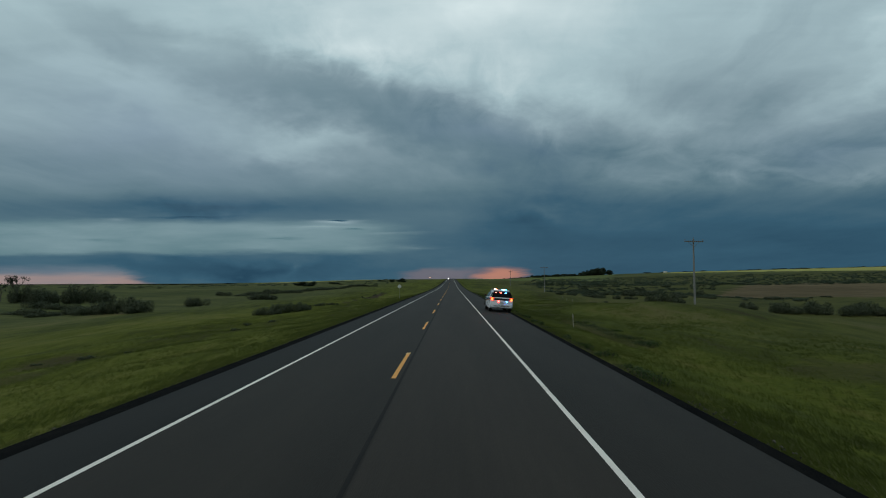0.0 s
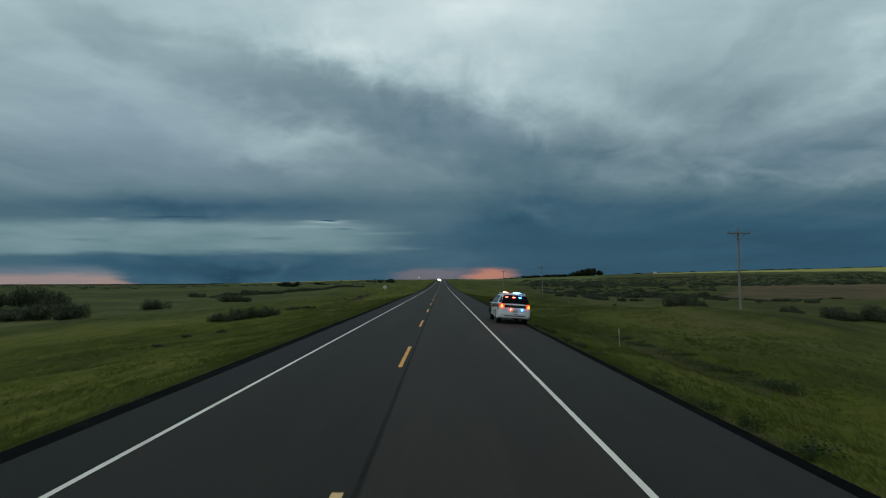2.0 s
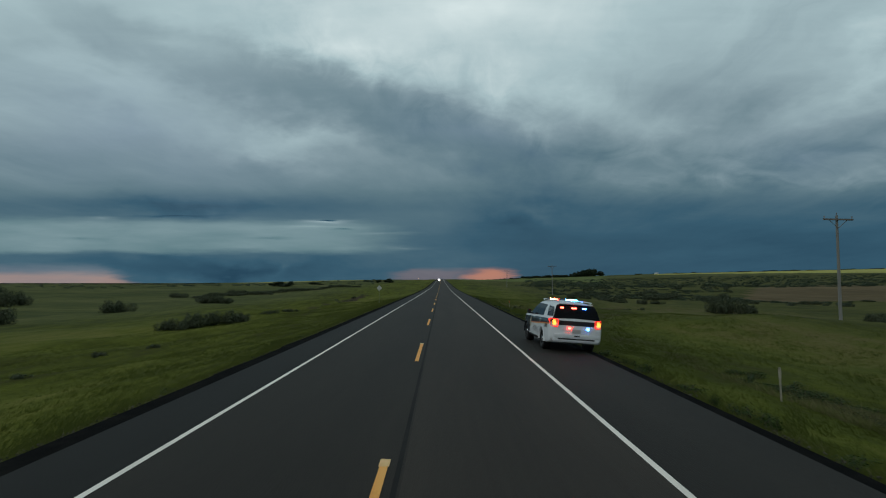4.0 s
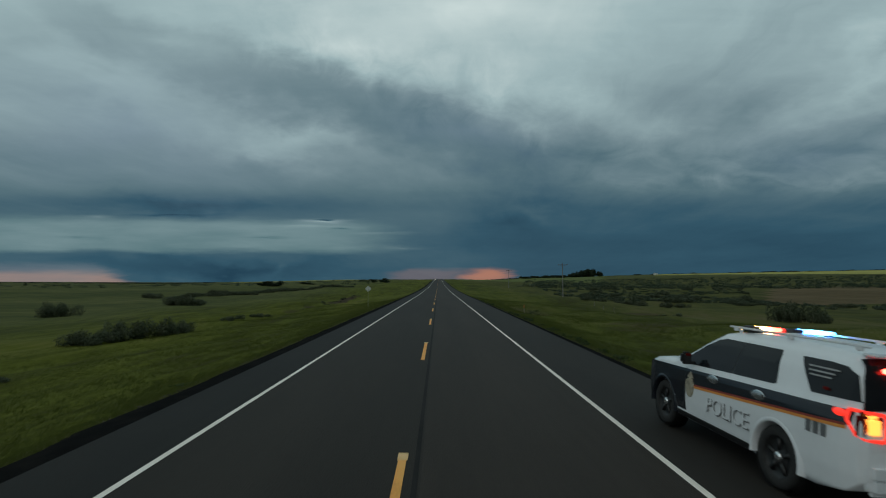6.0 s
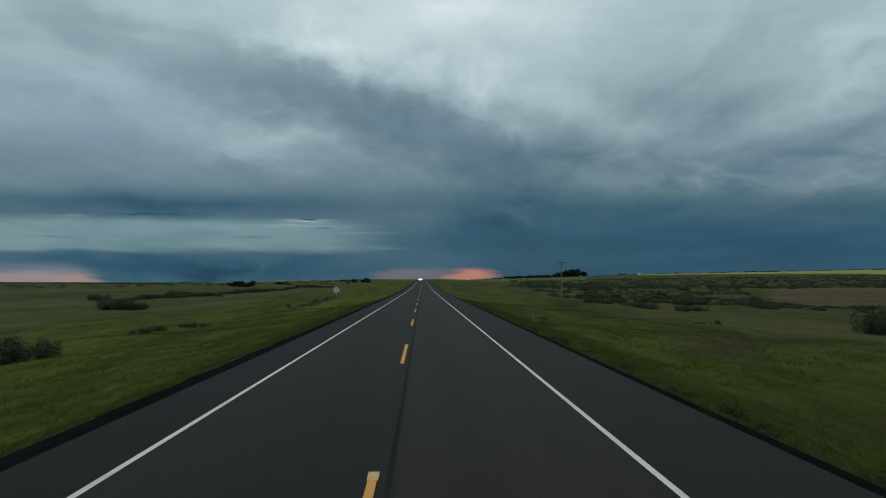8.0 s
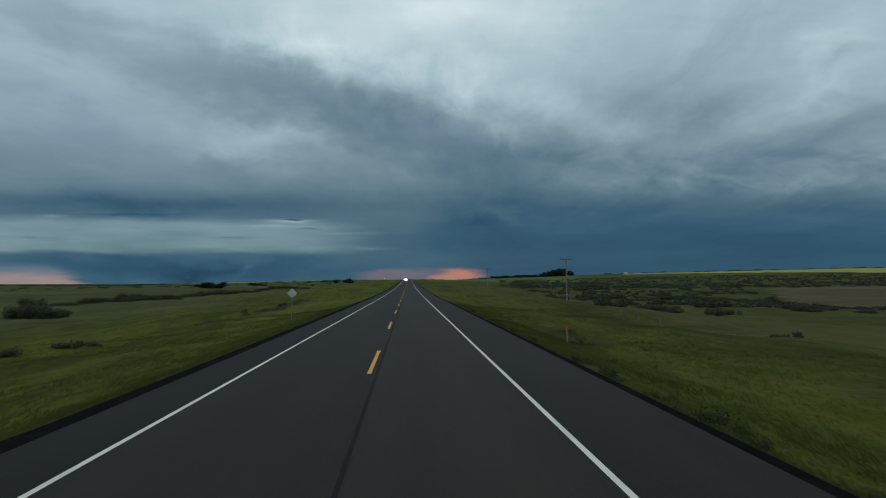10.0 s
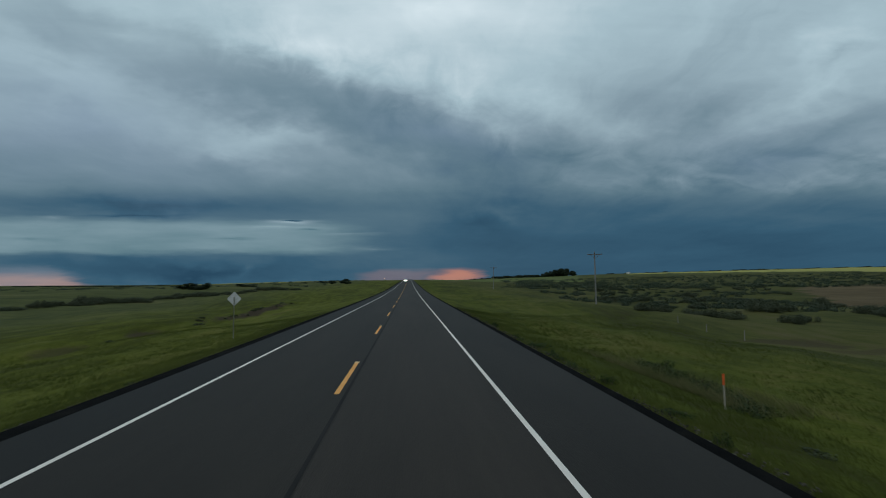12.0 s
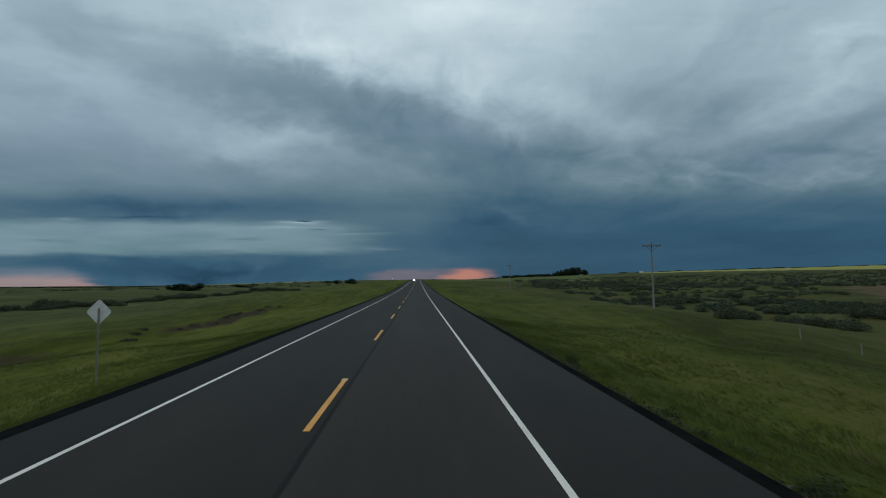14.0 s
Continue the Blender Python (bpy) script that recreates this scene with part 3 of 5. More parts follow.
slot[(u > 0.68) & (cx > 70) & (cx < 420) & (cy > 198) & (cy < 318)] = 2
slot[(u > 0.43) & (cy > 1260 - 420 * np.clip((u - 0.45) / 0.5, 0, 1) ** 1.4) & (cy < 1460)] = 3
slot[(u < -0.12) & (u > -0.4) & (cy > 1250) & (cy < 1500)] = 3
slot[(u > 0.02) & (u < 0.33) & (cy > 560) & (cx > 26)] = 4
slot[(slot == 0) & (cx > -7.9 + 0.5 * np.sin(cy * 0.37) + 0.3 * np.sin(cy * 1.1))] = 5
slot[(slot == 6) & (cx < 7.9 + 0.4 * np.sin(cy * 0.43) + 0.3 * np.sin(cy * 1.3))] = 5
ground = new("ground", mesh_from("ground", np.stack([GX, GY, GZ], -1).reshape(-1, 3), quads, [M_VERGE, M_PASTURE, M_FALLOW, M_CANOLA, M_CROP, M_MOWN, M_DITCH, M_HOLLOW], slot))
tagged(ground, "rolling green prairie with rough roadside grass", "ground", kind="structure")

# ---- the road ----
ry = steps((-60, 140, 50), (140, 900, 120))


def strip(xs, zs, ys, wobble=0.0):
    """A strip of road along ys with stations xs at heights zs over the road line."""
    verts, faces, n = [], [], len(xs)
    for b in ys:
        h = float(road_height(b))
        for k, (a, c) in enumerate(zip(xs, zs)):
            d = wobble * noise.noise((a, b * 0.9, 7)) if k == n - 1 else 0.0
            verts.append((a + (d if a > 0 else -d), b, h + c))
    for r in range(len(ys) - 1):
        for k in range(n - 1):
            q = (r * n + k, r * n + k + 1, (r + 1) * n + k + 1, (r + 1) * n + k)
            faces.append(q if xs[-1] > xs[0] else q[::-1])
    return verts, faces


road = new("road", mesh_from("road", *strip([-3.63, -1.8, 0.16], [0, 0.01, 0.02], ry), [M_ASPHALT]))
lane = new("lane", mesh_from("lane", *strip([0.16, 1.8, 3.70], [0.02, 0.01, 0], ry), [M_LANE]))
lane.parent = road
tagged(lane, "slightly paler brown-grey asphalt lane")
tagged(road, "dark grey asphalt two-lane highway with paved shoulders", "road", kind="structure")
fine_y = steps((-60, 200, 320), (200, 900, 120))
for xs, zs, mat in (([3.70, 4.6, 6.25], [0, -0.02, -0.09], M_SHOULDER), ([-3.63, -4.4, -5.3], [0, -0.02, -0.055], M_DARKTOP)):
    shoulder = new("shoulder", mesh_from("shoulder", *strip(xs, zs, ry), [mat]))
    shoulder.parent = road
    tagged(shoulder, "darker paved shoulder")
for xs, zs in (([6.25, 6.65, 7.0], [-0.09, -0.15, -0.42]), ([-5.3, -5.95, -6.5], [-0.055, -0.13, -0.40])):
    edge = new("shoulder_edge", mesh_from("shoulder_edge", *strip(xs, zs, fine_y, 0.35), [M_EDGE]))
    edge.parent = road
for xs in ((3.61, 3.715), (-3.715, -3.61)):
    line = new("edge_line", mesh_from("edge_line", *strip(xs, [0.006, 0.006], fine_y), [M_WHITE]))
    line.parent = road
    tagged(line, "worn white painted edge line")
seam = new("seam", mesh_from("seam", *strip([0.05, 0.12], [0.0245, 0.0245], ry), [M_SEAM]))
seam.parent = road
DASH_END, DASH_STEP, DASH = 34.0, 14.0, 4.8
dash_mesh = None
for n in range(-6, 60):
    end = DASH_END + DASH_STEP * n
    slope = float(road_height(end) - road_height(end - DASH)) / DASH
    if dash_mesh is None:
        bm = bmesh.new()
        box(bm, (0.12, DASH, 0.006), (0, -DASH / 2, 0.003), 0.002)
        dash = part("centre_dash", bm, M_YELLOW, road, "yellow painted centre dash")
        dash_mesh = dash.data
        bm = bmesh.new()
        box(bm, (0.15, 0.30, 0.010), (0, -0.12, 0.005), 0.004)
        tab = part("tab", bm, M_TAB, dash, "pale reflective tab")
        tab_mesh = tab.data
    else:
        dash = new("centre_dash", dash_mesh)
        dash.parent = road
        tab = new("tab", tab_mesh)
        tab.parent = dash
    dash.matrix_basis = pose(-0.13, end, float(road_height(end)) + 0.0225, math.degrees(math.atan(slope)))


# ---- plants ----
def leaf_cloud(rng, lobes, count, size, flat=0.8):
    """Small leaves scattered over and inside uneven lobes (x, y, z, rx, ry, rz)."""
    lobes = np.array(lobes)
    pick = rng.integers(0, len(lobes), count)
    way = rng.normal(size=(count, 3))
    way /= np.linalg.norm(way, axis=1)[:, None]
    reach = rng.uniform(0.25, 1.0, count) ** 0.45
    reach *= 1 + 0.22 * np.sin(way[:, 0] * 5 + pick) * np.sin(way[:, 2] * 6 + 2 * pick)
    mid = lobes[pick, :3] + way * lobes[pick, 3:] * reach[:, None]
    mid[:, 2] = np.maximum(mid[:, 2], 0.05)
    out = way + np.array((0, 0, 0.4)) + 0.5 * rng.normal(size=(count, 3))
    out /= np.linalg.norm(out, axis=1)[:, None]
    a = np.cross(out, rng.normal(size=(count, 3)))
    a /= np.linalg.norm(a, axis=1)[:, None] + 1e-6
    b = np.cross(out, a)
    s = size * rng.uniform(0.6, 1.4, count)[:, None]
    quad = np.stack([mid - a * s, mid - b * s * 0.5, mid + a * s, mid + b * s * 0.5], 1)
    shade = way + np.array((0, 0, 0.55)) + 0.25 * rng.normal(size=(count, 3))
    return quad.reshape(-1, 3), np.arange(count * 4).reshape(-1, 4), np.repeat(shade / np.linalg.norm(shade, axis=1)[:, None], 4, 0)


def leafy(cloud, mat):
    verts, faces, shade = cloud
    return mesh_from("crown", verts, faces, [mat], normals=shade)


def shrub(name, seed, width, height, count, leaf, label, mat, category="shrub"):
    rng = np.random.default_rng(seed)
    root = thing(name, label, category)
    lobes = []
    for _ in range(9):
        x, y = rng.uniform(-0.36, 0.36, 2) * width
        h = height * rng.uniform(0.55, 1.0) * (1 - 0.9 * (x / width) ** 2)
        lobes.append((x, y, h * 0.5, width * rng.uniform(0.13, 0.24), width * rng.uniform(0.13, 0.24), h * 0.52))
    crown = new("crown", leafy(leaf_cloud(rng, lobes, count, leaf), mat))
    crown.parent = root
    bm = bmesh.new()
    for x, y, z, *_ in lobes:
        rod(bm, (x * 0.5, y * 0.5, -0.1), (x, y, z * 1.5), 0.025, 0.008, 5)
    tagged(part("stems", bm, M_BARK, root), kind="stuff")
    return root


def tree(name, seed, width, height, count, leaf, label, mat):
    rng = np.random.default_rng(seed)
    root = thing(name, label, "tree")
    bm = bmesh.new()
    rod(bm, (0, 0, -0.2), (0.1, 0, height * 0.55), 0.035 * height, 0.02 * height, 7)
    lobes = []
    for k in range(10):
        a = k * 2.4 + rng.uniform(0, 1)
        r = width * rng.uniform(0.12, 0.34)
        z = height * rng.uniform(0.16, 0.82)
        x, y = r * math.cos(a), r * math.sin(a)
        rod(bm, (0.05, 0, height * 0.3), (x, y, z), 0.014 * height, 0.004 * height, 5)
        lobes.append((x, y, z, width * rng.uniform(0.18, 0.28), width * rng.uniform(0.18, 0.28), height * rng.uniform(0.16, 0.26)))
    part("trunk", bm, M_BARK, root)
    crown = new("crown", leafy(leaf_cloud(rng, lobes, count, leaf), mat))
    crown.parent = root
    return root


def bare_tree(name, seed, height, label, leaves=0):
    """A dead or thin tree: a trunk that forks into bare twigs."""
    rng = random.Random(seed)
    root = thing(name, label, "tree")
    bm = bmesh.new()
    tips = []

    def grow(a, way, length, r, depth):
        b = a + way * length
        rod(bm, a, b, r, r * 0.65, 5)
        if depth == 0:
            tips.append(b)
            return
        for _ in range(3 if depth > 1 else 2):
            turn = Vector((rng.uniform(-1, 1), rng.uniform(-1, 1), rng.uniform(-0.45, 1.0)))
            grow(b, (way + turn * 0.68).normalized(), length * rng.uniform(0.60, 0.82), r * 0.6, depth - 1)

    grow(Vector((0, 0, -0.2)), Vector((0.05, 0, 1)).normalized(), height * 0.19, height * 0.018, 5)
    part("trunk", bm, M_BARK, root)
    if leaves:
        gen = np.random.default_rng(seed)
        lobes = [(*tips[gen.integers(0, len(tips))], 0.4, 0.4, 0.4) for _ in range(24)]
        crown = new("crown", leafy(leaf_cloud(gen, lobes, leaves, 0.12), M_LEAF_DARK))
        crown.parent = root
    return root


def settle(x, y, turn=0.0, size=(1, 1, 1), sink=0.05):
    return Matrix.LocRotScale((x, y, gz(x, y) - sink), Euler((0, 0, turn)), size)


WILLOW = [shrub("shrub", 11 + k, 4.0, 1.7, 4200, 0.075, "grey-green willow shrub in rough prairie grass", M_LEAF) for k in range(3)]
LOW = [shrub("shrub", 31 + k, 1.6, 0.8, 700, 0.06, "small dark green wild rose shrub in the grass", M_LEAF) for k in range(2)]
GROVE = [tree("tree", 51 + k, 5.0, 4.6, 2600, 0.19, "dark green poplar tree with a rounded crown", M_LEAF_DARK) for k in range(3)]
WEED = [shrub("weed", 71 + k, 1.3, 0.55, 800, 0.028, "leafy dark green weed clump beside the asphalt", M_WEED, "weed") for k in range(2)]
BANK = [shrub("weed", 81 + k, 1.5, 0.62, 1500, 0.030, "rank dark green weeds on the ditch bank", M_WEED, "weed") for k in range(2)]
used = set()


def plant(kinds, k, x, y, turn, size, group):
    first = kinds[k % len(kinds)]
    m = settle(x, y, turn, size)
    if first.name in used:
        ob = copy_thing(first, m)
    else:
        used.add(first.name)
        ob, ob.matrix_basis = first, m
    return tagged(ob, group=group)


# shrubs that can be told apart: x, y, width, height in units of the model
NEAR = [(-28.2, 82, 0.9, 0.9), (-26.6, 84, 1.0, 1.1), (-25.0, 86.5, 1.05, 1.15), (-23.6, 89, 0.85, 0.95), (-49.5, 84, 1.3, 1.3), (-52.5, 85, 1.4, 1.7), (-56, 86, 1.5, 1.7), (-59.5, 88, 1.5, 1.4), (-65, 91, 1.6, 0.9), (-71, 92, 1.8, 0.8), (-78, 95, 2.0, 0.8), (-108, 136, 2.2, 2.6), (-114, 144, 2.4, 3.1), (-118, 140, 2.4, 3.0), (-58.5, 120, 1.5, 1.4),
        (-112, 140, 2.4, 2.7), (-104, 142, 2.0, 2.3), (-101, 141, 2.4, 3.0), (-98, 146, 1.8, 2.6), (-92, 116, 2.2, 1.0), (-84, 112, 2.0, 0.8),
        (-57, 150, 2.0, 1.45), (-53, 150.5, 1.8, 1.35), (-86, 194, 2.0, 1.0), (-80, 196, 2.2, 0.8), (38.6, 97, 0.9, 1.15), (41.2, 97.6, 1.1, 1.4), (44, 98.3, 1.0, 1.2), (48, 74, 1.2, 1.0), (51, 72.5, 1.2, 1.1), (54, 70, 1.3, 1.2), (58, 71.5, 1.3, 1.1), (62, 70, 1.4, 1.2), (66.5, 70.5, 1.4, 1.1), (46, 79, 0.9, 0.7)]
FAR = [(95.5, 199, 1.7, 1.3), (100.5, 200, 1.3, 0.8), (67.5, 181, 1.6, 1.1), (72, 184, 1.3, 0.9), (90, 243, 2.2, 1.3), (34, 156, 0.9, 0.7), (38.5, 160, 0.9, 0.6), (44, 178, 1.0, 0.7), (50, 183, 1.0, 0.6), (48, 146, 0.9, 0.7), (65, 200, 1.2, 0.8)]
for k, (x, y, w, h) in enumerate(NEAR + FAR):
    plant(WILLOW, k, x, y, k * 1.9, (w, w * 0.8, h), "willow shrubs")
SMALL = [(-25.2, 102.5, 1, 0.9), (-25.5, 104.6, 0.9, 0.8), (-25.4, 106.6, 1.2, 1.1), (-24.8, 111, 1.5, 1.1), (-24.2, 112.6, 1.1, 0.9), (-21.5, 66, 0.8, 0.7), (-23, 62, 0.7, 0.6), (34.8, 113.4, 1.0, 1.4), (31.6, 111.5, 0.9, 0.5),
         (-20, 52, 0.7, 0.6), (-24, 37, 0.8, 0.6), (-21.6, 37.6, 0.45, 0.3), (-26.5, 35.6, 0.5, 0.35), (-24.3, 133, 0.9, 0.4), (-24.0, 151, 1.1, 0.6), (-26.2, 158, 0.8, 0.7), (-26.0, 183, 1.0, 0.7), (-26.4, 187, 0.9, 0.7),
         (9.6, 97, 0.5, 0.3), (9.7, 92.6, 0.6, 0.3), (-25.4, 155, 0.7, 0.5), (-25.0, 163, 0.6, 0.45), (-25.5, 168, 0.9, 0.5), (-25.1, 174, 0.7, 0.45),
         (-25.6, 179, 0.8, 0.55), (-25.2, 193, 0.9, 0.5), (-25.7, 199, 0.8, 0.5), (-25.3, 205, 0.9, 0.5)]
for k, (x, y, w, h) in enumerate(SMALL):
    plant(LOW, k, x, y, k * 2.3, (w, w, h), "low shrubs")
# rank weeds along the bank of the ditch, and clumps along the edge of the asphalt
for k, y in enumerate([31.0 + 0.85 * n for n in range(20)] + [101.6 + 0.70 * n for n in range(16)]):
    f = math.sin(k * 2.1)
    plant(BANK, k, (12.6 if y < 60 else 11.6 + 0.16 * (y - 101)) + 0.35 * f, y, k * 1.7, (0.75 + 0.2 * math.sin(k), 1.2, (0.58 if y < 60 else 0.85) + 0.2 * math.cos(k * 1.3)), "ditch bank weeds")
for k in range(88):
    y = 17 + 1.25 * k + 0.7 * math.sin(k * 3.7)
    if math.sin(k * 0.9) + math.sin(k * 0.37) > -0.6:
        w = 0.60 + 0.3 * math.sin(k * 2.7)
        plant(WEED, k, 7.55 + 0.25 * math.sin(k * 4.1), y, k * 2.2, (w, 1.5 * w, 0.70 + 0.25 * math.cos(k * 1.1)), "shoulder weeds")
for k in range(16):
    y = 20 + 7.1 * k + 2.0 * math.sin(k * 3.1)
    w = 0.5 + 0.2 * math.sin(k * 2.7)
    plant(WEED, k, -7.1 + 0.2 * math.sin(k * 4.1), y, k * 2.2, (w, 1.5 * w, 0.4), "shoulder weeds")

# scrub belts across the hollow on the right and along the left
rng = random.Random(5)


def in_field(x, y):
    return x > 0.64 * (y - 50) and 192 < y < 322 or x < 38


for k in range(150):
    y = rng.uniform(150, 300)
    x = rng.uniform(0.20, 0.95) * (y - 40) + rng.uniform(-6, 6)
    s = rng.uniform(0.5, 1.2)
    if not in_field(x, y):
        plant(WILLOW, k, x, y, rng.uniform(0, 6), (s * 1.4, s, s * rng.uniform(0.5, 0.8)), "scrub belt")
for k in range(44):
    f = (k / 43) ** 1.35
    x, y = -77 + 33 * f + rng.uniform(-4, 4), 209 + 88 * f + rng.uniform(-6, 6)
    s = rng.uniform(0.6, 1.1) * (1.15 - 0.4 * f)
    plant(WILLOW, k, x, y, rng.uniform(-0.4, 0.4), (s * 1.7, s, s * rng.uniform(0.65, 1.05)), "scrub line on the plain")


def far_scrub(name, count, place, label, seed, size=1.0):
    """Scrub too far off to tell apart."""
    gen, pick, verts, shades = np.random.default_rng(seed), random.Random(seed), [], []
    for _ in range(count):
        x, y = place(pick)
        w, h = size * pick.uniform(2, 6), size * pick.uniform(0.8, 2.0)
        lobes = [(x + pick.uniform(-0.6, 0.6) * w, y + pick.uniform(-0.5, 0.5) * w, gz(x, y) + h * 0.35, w * 0.35, w * 0.3, h * 0.6) for _ in range(4)]
        lobes = np.array(lobes)
        lobes[:, 2] -= gz(x, y)
        quads, _, shade = leaf_cloud(gen, lobes, 160, 0.24 * size ** 0.5)
        quads[:, 2] += gz(x, y)
        verts.append(quads), shades.append(shade)
    verts = np.concatenate(verts)
    return tagged(new(name, mesh_from(name, verts, np.arange(len(verts)).reshape(-1, 4), [M_SCRUB], normals=np.concatenate(shades))), label, "scrub", kind="stuff")


def right_belt(r):
    y = 300 + 500 * r.random() ** 1.3
    return r.uniform(0.17, 1.0) * (y - 40), y


def left_belt(r):
    y = r.uniform(300, 620)
    return -r.uniform(0.12, 0.95) * (y - 40), y


def near_belt(r):
    while True:
        y = r.uniform(165, 320)
        x = r.uniform(0.2, 0.9) * (y - 40)
        if not in_field(x, y) and noise.noise((x * 0.03, y * 0.03, 4)) > -0.1:
            return x, y


far_scrub("scrub", 330, near_belt, "low grey-green scrub in the hollow", 23, 0.5)
far_scrub("scrub", 950, right_belt, "grey-green scrub belts across the hollow", 21)
far_scrub("scrub", 90, left_belt, "thin scattered scrub on the plain", 22)

# groves
LEFT_GROVE = [(-84, 296, 1.2, 0.6), (-80, 298, 1.3, 0.66), (-87.5, 295, 1.1, 0.5), (-82, 294, 1.2, 0.62), (-73, 321, 1.1, 0.5), (-70, 324, 0.9, 0.45), (-48, 422, 1.0, 0.9), (-42, 440, 1.5, 1.3), (-66, 520, 1.0, 0.7), (-75, 540, 1.2, 0.8), (-58, 560, 0.9, 0.6)]
for k, (x, y, w, h) in enumerate(LEFT_GROVE):
    plant(GROVE, k, x, y, k * 1.3, (w, w, h), "prairie trees")
for k in range(34):
    x, y = 394 + max(-40, min(40, rng.gauss(0, 24))), 1395 + rng.gauss(0, 14)
    bulge = 1 - min(1.0, abs(x - 400) / 62)
    plant(GROVE, k, x, y, rng.uniform(0, 6), (3.4, 3.4, 2.0 + 5.2 * bulge), "hilltop wood")
for k in range(34):
    x, y = rng.uniform(215, 360), 1380 + rng.gauss(0, 20)
    plant(GROVE, k, x, y, rng.uniform(0, 6), (3.4, 3.0, rng.uniform(1.8, 2.7)), "hilltop hedge")
for k in range(110):
    x = rng.uniform(-1700, -560)
    plant(GROVE, k, x, 1500 + rng.gauss(0, 20), rng.uniform(0, 6), (5.5, 3, rng.uniform(0.7, 1.3)), "far shelterbelt")
for k in range(40):
    x = rng.uniform(25, 215)
    plant(GROVE, k, x, 1440 + rng.gauss(0, 12), rng.uniform(0, 6), (2.6, 2.0, rng.uniform(0.5, 1.1)), "far hedgerow")
for k in range(24):
    x = rng.uniform(-190, -30)
    plant(GROVE, k, x, 1440 + rng.gauss(0, 12), rng.uniform(0, 6), (2.2, 2.0, rng.uniform(0.4, 1.0)), "far hedgerow")
for k in range(44):
    x = rng.uniform(560, 1750)
    plant(GROVE, k, x, 1490 + rng.gauss(0, 10), rng.uniform(0, 6), (5, 3, rng.uniform(0.5, 1.1)), "far shelterbelt")

t = bare_tree("bare_tree", 7, 11.0, "bare grey tree with thin forked branches", 700)
t.matrix_basis = settle(-127, 150, 0, (1.25, 1.25, 1.3))
t = bare_tree("bare_tree", 9, 9.0, "dead tree with a few thin twigs", 0)
t.matrix_basis = settle(-109, 150, 0, (0.6, 0.6, 1.1))
t = bare_tree("bare_tree", 14, 8.5, "leafless tree behind willow shrubs", 500)
t.matrix_basis = settle(-131, 149)


# ---- rough grass ----
def tufts(name, count, spans, height, mat, label, seed):
    gen = np.random.default_rng(seed)
    x0, x1, y0, y1 = spans
    x = x0 + (x1 - x0) * gen.uniform(0, 1, count) ** 2.2
    y = gen.uniform(y0, y1, count)
    keep = np.array([noise.noise((a * 0.25, b * 0.12, seed)) > gen.uniform(-0.9, 0.3) for a, b in zip(x, y)])
    x, y = x[keep], y[keep]
    z = ground_height(x, y) - 0.02
    blades = 5
    bx = np.repeat(x, blades) + gen.normal(0, 0.06, len(x) * blades)
    by = np.repeat(y, blades) + gen.normal(0, 0.06, len(x) * blades)
    bz = np.repeat(z, blades)
    h = height * gen.uniform(0.4, 1.3, len(bx))
    a = gen.uniform(-1.0, 1.0, len(bx))
    wx, wy = 0.008 * np.cos(a), 0.008 * np.sin(a)
    lx, ly = gen.normal(0, 0.8, len(bx)) * h, (0.35 + np.abs(gen.normal(0, 0.8, len(bx)))) * h
    tri = np.stack([np.stack([bx - wx, by - wy, bz], -1), np.stack([bx + wx, by + wy, bz], -1), np.stack([bx + lx, by + ly, bz + h], -1)], 1)
    ob = new(name, mesh_from(name, tri.reshape(-1, 3), np.arange(len(bx) * 3).reshape(-1, 3), [mat], normals=np.tile((0.0, -0.25, 0.97), (len(bx) * 3, 1))))
    return tagged(ob, label, "grass", kind="stuff")


tufts("grass", 80000, (7.0, 30, 0, 150), 0.14, M_GRASS, "rough green roadside grass", 1)
tufts("grass", 80000, (-6.6, -30, 0, 150), 0.14, M_GRASS, "rough green roadside grass", 2)
tufts("dry_grass", 900, (11.3, 13.2, 30, 48), 0.30, M_STRAW, "pale seed heads among the ditch weeds", 5)
tufts("dry_grass", 1100, (11.2, 14.0, 101, 115), 0.40, M_STRAW, "pale seed heads among the ditch weeds", 6)
tufts("dry_grass", 5000, (6.95, 7.9, 0, 150), 0.13, M_STRAW, "pale seeding grass along the shoulder", 3)
tufts("dry_grass", 5000, (-6.42, -6.95, 0, 150), 0.13, M_STRAW, "pale seeding grass along the shoulder", 4)


